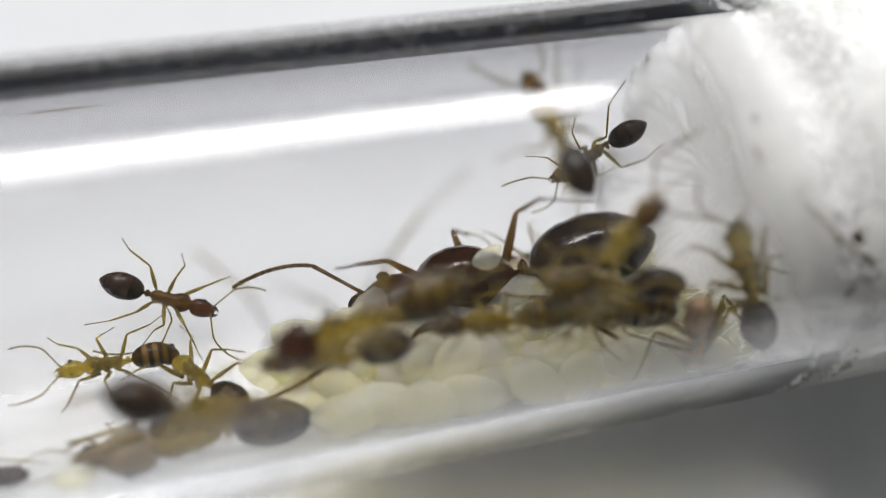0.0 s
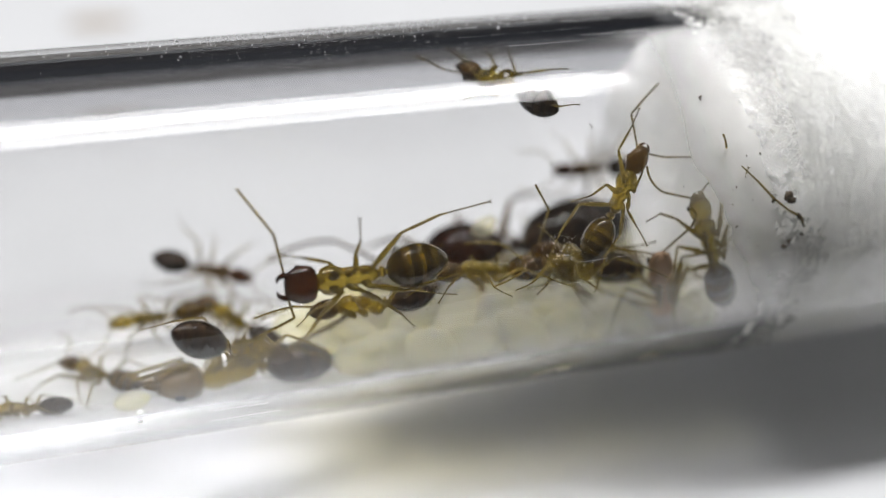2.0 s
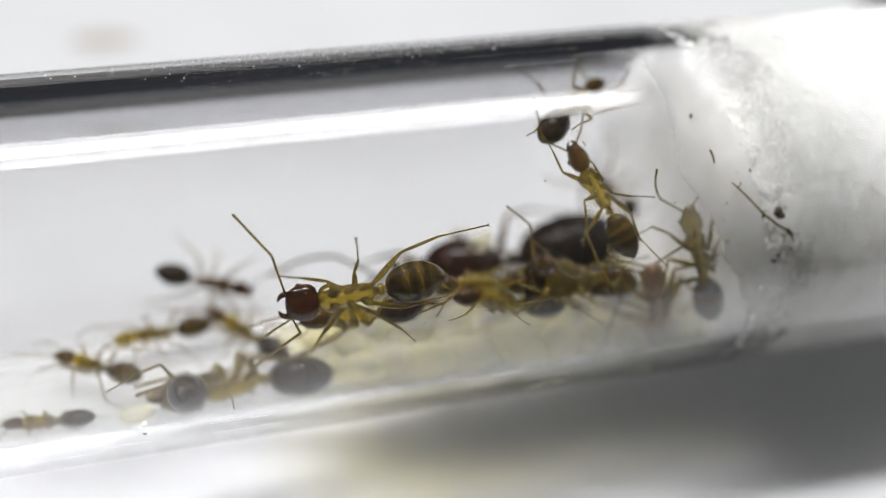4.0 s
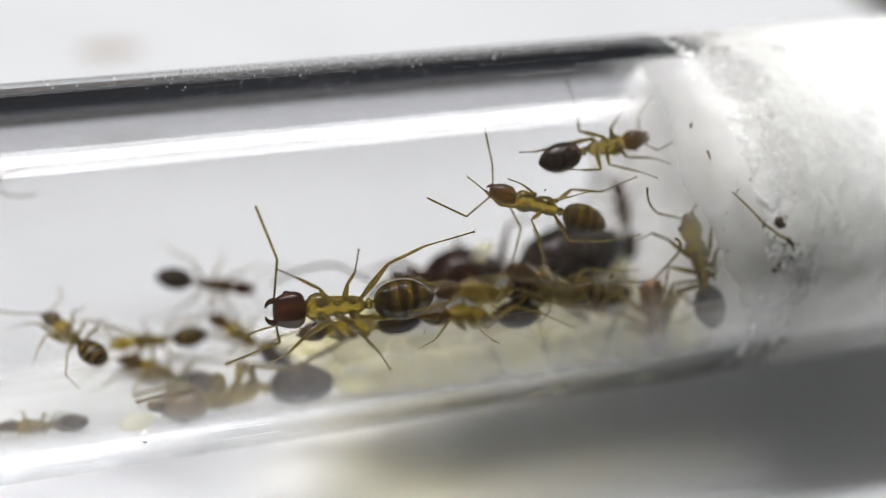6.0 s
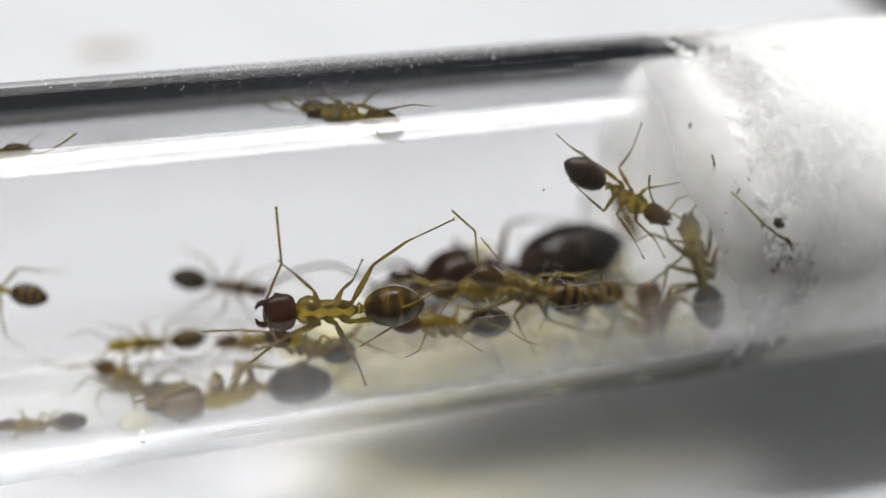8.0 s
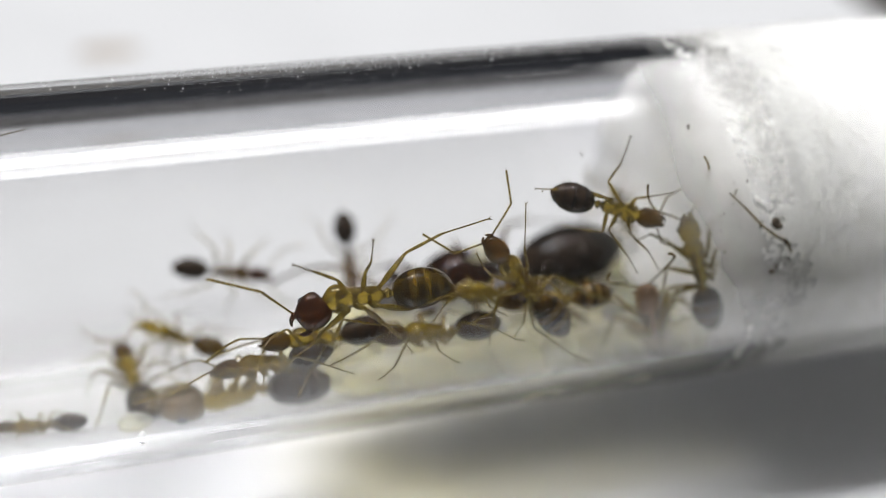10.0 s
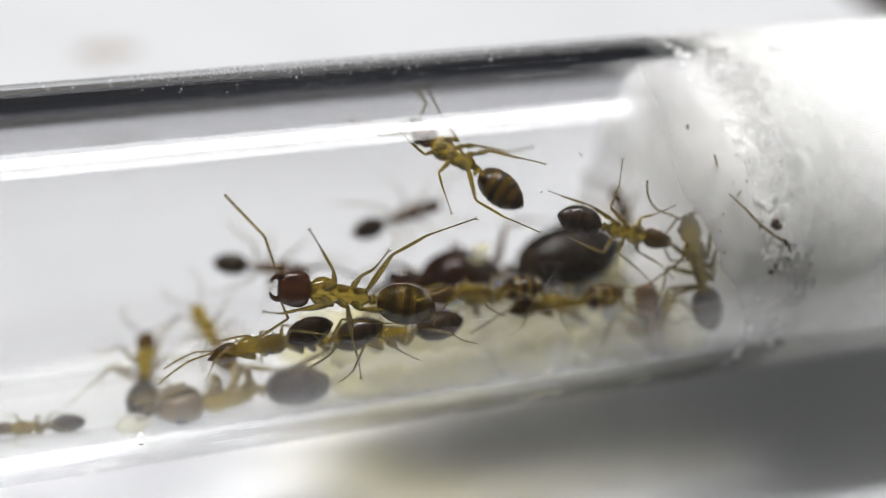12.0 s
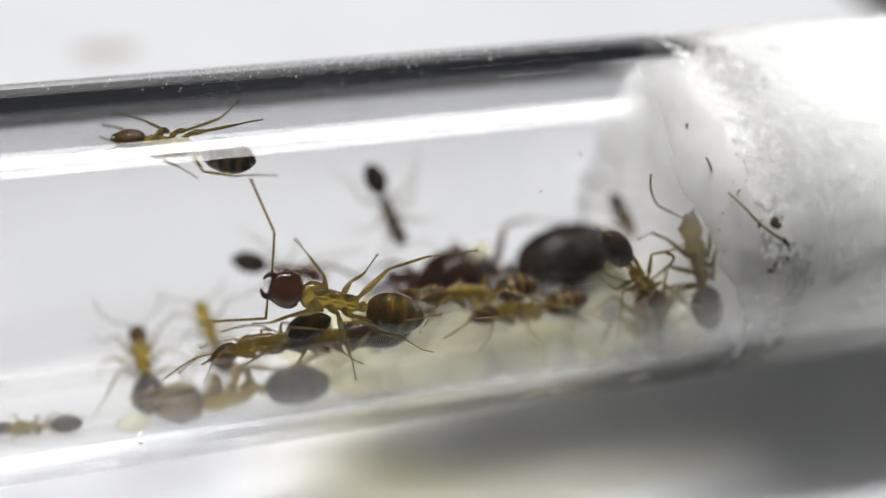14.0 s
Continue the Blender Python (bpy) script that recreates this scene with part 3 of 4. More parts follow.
BANDED_STANCE = {
    ("front", 1): ((0.33, 0.49, -0.33), (1.38, 0.45, -0.85), (2.26, 0.17, -1.35)),
    ("middle", 1): ((-0.73, 0.57, -0.35), (-1.39, 1.01, -0.90), (-2.29, 1.78, -1.40)),
    ("hind", 1): ((-1.91, 1.18, -0.35), (-3.49, 1.04, -0.88), (-5.38, 1.91, -1.38)),
    ("front", -1): ((2.10, -1.09, -0.35), (3.29, -0.94, -0.88), (4.51, -0.88, -1.34)),
    ("middle", -1): ((0.09, -1.07, -0.30), (-0.79, -1.92, -0.67), (-1.46, -3.02, -0.83)),
    ("hind", -1): ((-2.05, -1.70, -0.00), (-4.06, -1.63, -0.31), (-6.11, -1.15, -0.59)),
    ("feeler", 1): ((0.61, 1.18, -0.12), (1.88, 2.77, -0.26)),
    ("feeler", -1): ((1.32, -1.47, -0.41), (3.69, -0.84, -0.62))}
PILE_STANCE = {
    ("front", -1): ((1.21, -1.15, -0.30), (2.03, -1.26, -0.74), (3.05, -1.18, -1.05)),
    ("front", 1): ((0.27, 0.64, -0.30), (1.44, 0.97, -0.64), (3.27, 2.28, -0.34)),
    ("middle", -1): ((0.09, -1.53, -0.28), (-0.62, -2.35, -0.63), (-1.70, -3.30, -0.69)),
    ("middle", 1): ((-0.57, 0.99, -0.31), (-2.29, 1.43, -0.70), (-3.17, 2.07, -1.12)),
    ("hind", 1): ((-1.15, 1.37, -0.31), (-2.63, 1.89, -0.75), (-3.83, 2.34, -1.09)),
    ("hind", -1): ((-2.47, -1.37, -0.1), (-4.27, -1.13, -0.3), (-6.04, -0.64, -0.6)),
    ("feeler", -1): ((0.95, -1.35, -0.05), (2.95, -1.61, 0.21)),
    ("feeler", 1): ((0.59, 1.84, 0.43), (2.01, 2.63, 0.87))}
DARK_STANCE = {
    ("front", -1): ((0.79, -0.98, -0.28), (1.30, -1.27, -0.85), (2.25, -1.95, -1.38)),
    ("middle", -1): ((-1.23, -1.24, -0.12), (-1.05, -2.37, -0.51), (-1.17, -3.98, -0.72)),
    ("hind", -1): ((-2.54, -0.91, -0.02), (-4.58, -0.85, -0.34), (-5.56, -0.82, -0.80)),
    ("front", 1): ((1.11, 1.07, -0.16), (2.44, 1.52, -0.49), (3.34, 2.15, -0.70)),
    ("middle", 1): ((-0.20, 1.33, -0.23), (1.21, 2.12, -0.50), (2.23, 2.81, -0.65)),
    ("hind", 1): ((-1.03, 1.52, -0.26), (-2.49, 1.45, -0.85), (-3.83, 1.31, -1.33)),
    ("feeler", -1): ((0.28, -1.27, -0.35), (1.64, -2.35, -0.78)),
    ("feeler", 1): ((0.58, 0.92, -0.30), (1.83, 0.77, -0.74))}
# folded up, lying on its back
FOLDED = {}
for sg_ in (1, -1):
    FOLDED.update({("front", sg_): ((0.62, sg_ * 0.75, -1.15), (1.12, sg_ * 0.55, -0.45), (1.45, sg_ * 0.5, 0.05)),
                   ("middle", sg_): ((-0.45, sg_ * 0.95, -1.50), (-1.05, sg_ * 0.85, -0.55), (-1.30, sg_ * 0.75, 0.1)),
                   ("hind", sg_): ((-0.75, sg_ * 1.0, -1.35), (-1.95, sg_ * 0.95, -1.05), (-3.15, sg_ * 0.8, -0.75)),
                   ("feeler", sg_): ((-0.95, sg_ * 0.35, -0.85), (0.75, sg_ * 0.42, -0.62))})
major_ant = ant("large amber worker ant with red-brown head clinging to the glass", head_mat=HEAD_RED, gaster_mat=GASTER_BANDED, big=1.0, stance=MAJOR_STANCE, s=0.93, heading=-169, seed=1)
dark_climber = ant("amber worker ant with a dark brown gaster walking on the glass", head_mat=HEAD_TAN, gaster_mat=GASTER_DARK, big=0.76, s=0.7, heading=98, seed=2, stance=DARK_STANCE)
banded_climber = ant("slim amber worker ant with a banded gaster walking up the glass", head_mat=HEAD_TAN, gaster_mat=GASTER_BANDED, big=0.76, s=0.72, heading=34, seed=3, stance=BANDED_STANCE)
pile_climber = ant("amber worker ant with dark banded gaster climbing off the brood", head_mat=HEAD_TAN, gaster_mat=GASTER_BROWN, big=0.76, s=0.8, heading=159, seed=4, stance=PILE_STANCE)
brood_nurse = ant("amber worker ant with a black gaster crossing the brood pile", head_mat=HEAD_TAN, gaster_mat=GASTER_DARK, big=0.76, s=0.76, heading=168, seed=5)
brood_guard = ant("amber worker ant with a black gaster beside the brood pile", head_mat=HEAD_TAN, gaster_mat=GASTER_DARK, big=0.76, s=0.74, heading=176, seed=6)
resting_major = ant("large pale amber worker ant lying still with folded legs", head_mat=HEAD_PALE, gaster_mat=GASTER_DARK, big=1.0, skull=1.48, tail=1.14, girth=1.14, s=0.96, heading=178, seed=7, stance=FOLDED)
floor_worker = ant("amber worker ant with a round black gaster on the tube floor", head_mat=HEAD_TAN, gaster_mat=GASTER_DARK, big=0.76, s=0.75, tail=1.18, heading=-34, seed=8)
floor_mate = ant("amber worker ant with a black gaster near the brood", head_mat=HEAD_TAN, gaster_mat=GASTER_DARK, big=0.76, s=0.7, heading=-174, seed=9)
yellow_worker = ant("slim yellow worker ant on the far glass wall", head_mat=AMBER, gaster_mat=GASTER_BROWN, big=0.76, s=0.62, heading=179, seed=10)
far_walker = ant("small dark worker ant walking on the far glass wall", head_mat=HEAD_RED, gaster_mat=GASTER_DARK, body_mat=HEAD_TAN, big=0.76, s=0.66, heading=27, seed=11)
edge_worker = ant("small amber worker ant with a dark gaster low on the glass", head_mat=HEAD_TAN, gaster_mat=GASTER_DARK, big=0.76, s=0.55, heading=142, seed=12)
leaving_worker = ant("small amber worker ant walking off along the tube", head_mat=HEAD_TAN, gaster_mat=GASTER_BROWN, big=0.76, s=0.62, heading=-175, seed=13)
cotton_worker = ant("amber worker ant standing upright beside the cotton plug", head_mat=AMBER, gaster_mat=GASTER_BROWN, big=0.76, s=0.8, heading=113, seed=14)
pale_worker = ant("pale pinkish worker ant with a swollen gaster near the cotton", head_mat=PINKISH, gaster_mat=GASTER_PALE, body_mat=PINKISH, big=0.76, s=0.88, heading=108, seed=15)
back_worker = ant("brown worker ant on the far wall near the cotton", head_mat=HEAD_RED, gaster_mat=GASTER_DARK, body_mat=HEAD_TAN, big=0.76, s=0.62, heading=153, seed=16)
back_walker = ant("dark worker ant crossing the far glass wall", head_mat=HEAD_RED, gaster_mat=GASTER_DARK, body_mat=HEAD_TAN, big=0.76, s=0.66, heading=-178, seed=17)
attendant = ant("amber worker ant tending the queen above the brood", head_mat=HEAD_TAN, gaster_mat=GASTER_BROWN, big=0.76, s=0.74, heading=172, seed=20)
helper = ant("amber worker ant crouched against the queen", head_mat=HEAD_TAN, gaster_mat=GASTER_BROWN, big=0.76, s=0.72, heading=176, seed=21)
passing_worker = ant("brown worker ant passing along the far glass wall", head_mat=HEAD_TAN, gaster_mat=GASTER_BROWN, big=0.76, s=0.68, heading=12, seed=18)
queen = ant("large red-brown ant queen with black gaster on the brood pile", head_mat=QUEEN_BROWN, gaster_mat=QUEEN_BLACK, body_mat=QUEEN_BROWN, leg_mat=HEAD_TAN, bulk=1.6, tail=1.22, big=0.95, heading=None, group="queen", s=1.62, seed=19)

# ---- brood ----
def pupa_mesh(name, l, w, mat, bend):
    bm = bmesh.new()
    secs = []
    for i in range(13):
        f = i / 12
        c = math.sin(math.pi * min(max(f, 0.015), 0.985)) ** 0.55
        wob = 1 + 0.035 * math.sin(f * 44)
        secs.append(((f - 0.5) * l, 0, bend * ((f - 0.5) * 2) ** 2, 0.5 * w * c * wob * (1 - 0.18 * (f - 0.5)), 0.5 * w * c * wob))
    loft(bm, secs, 14)
    me = bpy.data.meshes.new(name)
    bmesh.ops.recalc_face_normals(bm, faces=bm.faces)
    bm.to_mesh(me)
    bm.free()
    me.materials.append(mat)
    me.polygons.foreach_set("use_smooth", [True] * len(me.polygons))
    return me


def brood_pile():
    rnd = random.Random(11)
    kinds = [("pupa", pupa_mesh("pupa", 3.7, 2.0, COCOON, 0.05), 1.15), ("pupa", pupa_mesh("pupa", 3.0, 1.8, COCOON, 0.1), 1.05),
             ("larva", pupa_mesh("larva", 2.7, 1.35, LARVA, 0.35), 0.75), ("larva", pupa_mesh("larva", 2.0, 1.1, LARVA, 0.25), 0.62), ("larva", pupa_mesh("larva", 1.3, 0.75, LARVA, 0.15), 0.5)]
    n = 200
    pos = np.zeros((n, 3))
    rad = np.zeros(n)
    kind = []
    for i in range(n):
        q = 0 if i < 45 else 1 if i < 95 else 2 if i < 150 else 3 if i < 180 else 4
        kind.append(q)
        rad[i] = kinds[q][2]
        pos[i] = (rnd.uniform(8.2, 25.0), rnd.uniform(-5.5, 2.0), rnd.uniform(-6.0, -2.8))

    def top(x):
        return np.interp(x, [5.5, 7, 9, 12, 18, 22, 25, 26.5], [-5.0, -4.2, -3.6, -3.2, -3.0, -3.2, -3.8, -4.6])

    for step in range(140):
        d = pos[:, None] - pos[None]
        dist = np.sqrt((d ** 2).sum(-1)) + 1e-6
        over = np.clip((rad[:, None] + rad[None]) * 0.74 - dist, 0, None)
        np.fill_diagonal(over, 0)
        pos += (d / dist[..., None] * over[..., None]).sum(1) * 0.25
        pos[:, 2] -= 0.02
        lim = top(pos[:, 0]) - rad * 0.6
        pos[:, 2] = np.where(pos[:, 2] > lim, pos[:, 2] + (lim - pos[:, 2]) * 0.5, pos[:, 2])
        pos[:, 0] = np.clip(pos[:, 0], np.where(pos[:, 1] < -2.6, 8.3, 6.7), 25.8)
        pos[:, 1] = np.minimum(pos[:, 1], np.interp(pos[:, 0], [6, 8, 11, 14, 20, 26], [-0.6, -0.2, 0.4, 1.8, 2.8, 2.2]))
        r = np.hypot(pos[:, 1], pos[:, 2])
        f = np.minimum(1, (7.12 - rad * 0.85) / r)
        pos[:, 1:] *= f[:, None]
    for i in range(n):
        name, me, _ = kinds[kind[i]]
        ob = new(name, me)
        ob.matrix_basis = Matrix.Translation(Vector(pos[i]) * MM + Vector((0, 0, AXIS))) @ pose(0, 0, 0, rnd.uniform(0, 360), rnd.uniform(-25, 25), rnd.uniform(-50, 50))
        if name == "pupa":
            tagged(ob, "glossy white ant pupa lying in the brood pile", "ant pupa", "brood pile")
        else:
            tagged(ob, "small cream ant larva lying in the brood pile", "ant larva", "brood pile")


brood_pile()
loose = new("pupa", pupa_mesh("pupa", 1.5, 1.05, COCOON, 0.03))
loose.matrix_basis = Matrix.Translation(tube_point(-1.6, -50, 6.7)) @ pose(0, 0, 0, 20, 0, 8)
tagged(loose, "small clear white pupa lying apart beside the still ant", "ant pupa")
on_queen = new("larva", pupa_mesh("larva", 1.3, 0.9, LARVA, 0.2))
on_queen.matrix_basis = pose(0.0146, -0.0007, 0.0071, 0, -20, 15)
tagged(on_queen, "cream ant larva lying on the waist of the queen", "ant larva")


# ---- debris and marks on the glass ----
def crumb(bm, x, a, r, size, rnd, flat=0.5):
    p = tube_point(x, a, r)
    m = Matrix.Translation(p) @ pose(0, 0, 0, rnd.uniform(0, 360), rnd.uniform(0, 360), rnd.uniform(0, 360)) @ Matrix.Diagonal((size * MM, size * MM * rnd.uniform(0.4, 0.9), size * MM * flat, 1))
    made = bmesh.ops.create_icosphere(bm, subdivisions=1, radius=0.5, matrix=m)
    for v in made["verts"]:
        v.co += (v.co - p) * rnd.uniform(-0.3, 0.35)


def debris():
    rnd = random.Random(21)
    # a shed leg stuck to the glass, with dark bits along it
    bm = bmesh.new()
    way = [(23.73, 9.2, 0.03), (24.40, 4.0, 0.05), (25.08, -1.8, 0.06), (25.80, -6.2, 0.05), (26.35, -8.6, 0.08), (26.55, -12.1, 0.05)]
    limb(bm, [(*(tube_point(x, a + TURN, 7.42) / MM), r) for x, a, r in way], 6)
    tagged(mesh_object("shed_leg", bm, LEG_AMBER), "thin brown shed ant leg stuck on the wet cotton", "ant leg")
    for x, a, size in ((25.80, -2.4, 0.55), (26.33, -9.0, 0.42), (25.63, -17.5, 0.45), (25.85, -16.4, 0.3), (25.07, -2.5, 0.2), (26.46, -14.2, 0.22), (22.50, 31.9, 0.3)):
        bm = bmesh.new()
        for _ in range(4):
            crumb(bm, x + rnd.uniform(-0.16, 0.16) * size * 2, a + TURN + rnd.uniform(-1.2, 1.2) * size * 2, 7.42, size * rnd.uniform(0.4, 0.9), rnd)
        tagged(mesh_object("debris_crumb", bm, SOIL), "small black crumb of nest waste on the cotton", "debris", "nest waste")
    bm = bmesh.new()
    for _ in range(150):
        crumb(bm, 25.9 + rnd.gauss(0, 0.45), -62 + TURN + rnd.gauss(0, 9), 6.4 + rnd.uniform(-1.2, 0.5), abs(rnd.gauss(0.1, 0.1)) + 0.04, rnd)
    for _ in range(40):
        crumb(bm, 24.2 + rnd.gauss(0, 1.2), -15 + TURN + rnd.gauss(0, 14), 7.4, abs(rnd.gauss(0.04, 0.05)) + 0.025, rnd)
    tagged(mesh_object("waste_specks", bm, SOIL), "fine dark specks of waste at the foot of the cotton", "debris", kind="stuff")
    bm = bmesh.new()
    for x, a in ((7.19, 59.9), (15.59, 16.5), (6.87, -40.1), (6.05, -37.4), (19.24, 46.5), (17.54, 27.5), (17.6, 26.6), (22.41, 21.5), (22.9, 15.8), (21.13, 5.0), (10.1, -23.6), (12.24, -33.2)):
        crumb(bm, x, a + TURN, 7.2, rnd.uniform(0.07, 0.14), rnd)
    for _ in range(60):
        crumb(bm, rnd.uniform(-4, 22), rnd.uniform(-50, 60) + TURN, 7.22, abs(rnd.gauss(0, 0.02)) + 0.02, rnd)
    tagged(mesh_object("dust_specks", bm, SOIL), "tiny dark dust specks on the inside of the glass", "dust", kind="stuff")
    bm = bmesh.new()
    for _ in range(160):
        crumb(bm, rnd.gauss(15.4, 0.55), rnd.gauss(-8.2, 2.4) + TURN, 8.404, abs(rnd.gauss(0, 0.022)) + 0.008, rnd, 0.1)
    for _ in range(420):
        crumb(bm, rnd.gauss(7.5, 4.0), rnd.gauss(75, 5) + TURN, 8.404, abs(rnd.gauss(0, 0.05)) + 0.025, rnd, 0.1)
    for _ in range(14):
        x, a = rnd.uniform(-6, 22), rnd.choice((rnd.uniform(52, 72), rnd.uniform(-60, -35))) + TURN
        l, s = rnd.uniform(0.8, 4.0), rnd.uniform(-0.3, 0.3)
        limb(bm, [(*(tube_point(x + l * q / 4, a + s * q / 4, 8.4) / MM), 0.006) for q in range(5)], 3)
    for x, a, l in ((12.0, -18, 5.0), (-3.0, -30, 6.0), (16.0, -12, 4.0), (-5.0, -46, 9.0), (2.0, 66, 8.0), (13.0, 62, 6.0)):
        limb(bm, [(*(tube_point(x + l * q / 8, a + TURN + rnd.uniform(-0.1, 0.1), 8.4) / MM), 0.002) for q in range(9)], 3)
    tagged(mesh_object("scuff_marks", bm, SCRATCH), "fine pale scuffs and scratches on the outside of the glass", "scratch", kind="stuff")
    # a flake, a crumb and a pupa apart from the pile
    bm = bmesh.new()
    crumb(bm, -1.28, -54.0 + TURN, 7.2, 0.34, rnd, 0.1)
    tagged(mesh_object("dust_flake", bm, SCRATCH), "small grey flake on the inside of the glass", "debris")
    bm = bmesh.new()
    crumb(bm, 17.26, -62.1 + TURN, 7.0, 0.34, rnd, 0.8)
    tagged(mesh_object("egg", bm, LARVA), "tiny yellowish ant egg on the tube wall", "ant egg")


TURN = 28.0
debris()
bm = bmesh.new()
blob(bm, (-2.0, 47.0, -0.35 - DROP / MM), (2.6, 1.3, 0.12), 16)
tagged(mesh_object("table_crumb", bm, shell_material("tan_stain", (0.42, 0.36, 0.31), (0.55, 0.5, 0.45), 0.8, 0)), "thin tan fleck lying on the white table", "crumb")


# ---- motion ----
def cling(x, a, h, r, upright=0.0, roll=0.0):
    """A body at the place x, a, r in the tube, its back to the axis, its head turned by h from the tube's length."""
    p = tube_point(x, a, r)
    ar = radians(a)
    up = Vector((0, math.cos(ar), -math.sin(ar)))
    tall = (up * (1 - upright) + Vector((0, 0, 1)) * upright).normalized()
    round_ = Vector((0, math.sin(ar), math.cos(ar)))
    f = Vector((1, 0, 0)) * math.cos(radians(h)) + round_ * math.sin(radians(h))
    side = tall.cross(f).normalized()
    m = Matrix((f, side, f.cross(side))).transposed().to_4x4()
    return Matrix.Translation(p) @ m @ pose(0, 0, 0, roll)


def track(rows, t):
    ts = [r[0] for r in rows]
    return [float(np.interp(t, ts, [r[i] for r in rows])) for i in range(1, 5)]


def go(thing, rows, upright=0.0, lively=1.0, roll=0.0, home=None, feeler=None):
    """Keys a body on its way, and its legs and feelers with it."""
    walk(thing, [(t, cling(x, a, h, r, upright, roll)) for t, x, a, h, r in rows])
    gone, phase, last = [], 0.0, None
    times = [i * 0.1 for i in range(141)]
    for t in times:
        x, a, h, r = track(rows, t)
        here = (x, radians(a) * 6, radians(h) * 1.5)
        if last:
            phase += math.dist(here, last) / 2.6 * 2 * math.pi
        last = here
        gone.append(phase)
    moving = gone[-1] > 4.0
    if home is not None:
        gone = [p - gone[round(home * 10)] for p in gone]
    legs = [c for c in thing.children if "leg" in c.name]
    for i, c in enumerate(legs):
        off = 0 if i in (0, 3, 4) else math.pi
        base = c.matrix_basis.translation.copy()
        keys = []
        for n_, t in enumerate(times):
            if moving or n_ % 10 == 0 or n_ == 140:
                ph = gone[n_] + off
                sw = 13 * math.sin(ph) if moving else 2.0 * lively * math.sin(t * 1.7 + i * 1.9)
                lift = 5 * max(0.0, math.cos(ph)) if moving else 0.0
                sg = 1 if base.y > 0 else -1
                keys.append((t, Matrix.Translation(base) @ pose(0, 0, 0, lift * sg, 0, sw * sg)))
        walk(c, keys)
    head = next(c for c in thing.children if c.name.startswith("head"))
    for i, c in enumerate([c for c in head.children if "antenna" in c.name]):
        base = c.matrix_basis.translation.copy()
        if feeler and i == 0:
            walk(c, [(t, Matrix.Translation(base) @ pose(0, 0, 0, 0, 0, turn)) for t, turn in feeler])
            continue
        f = (sum(ord(q) for q in thing.name) % 7) * 0.9
        walk(c, [(n_ * 0.35, Matrix.Translation(base) @ pose(0, 0, 0, 8 * lively * math.sin(n_ * 0.9 + f), 10 * lively * math.sin(n_ * 0.7 + i * 2 + f), 16 * lively * math.sin(n_ * 0.6 + 2.4 * i + f))) for n_ in range(41)])


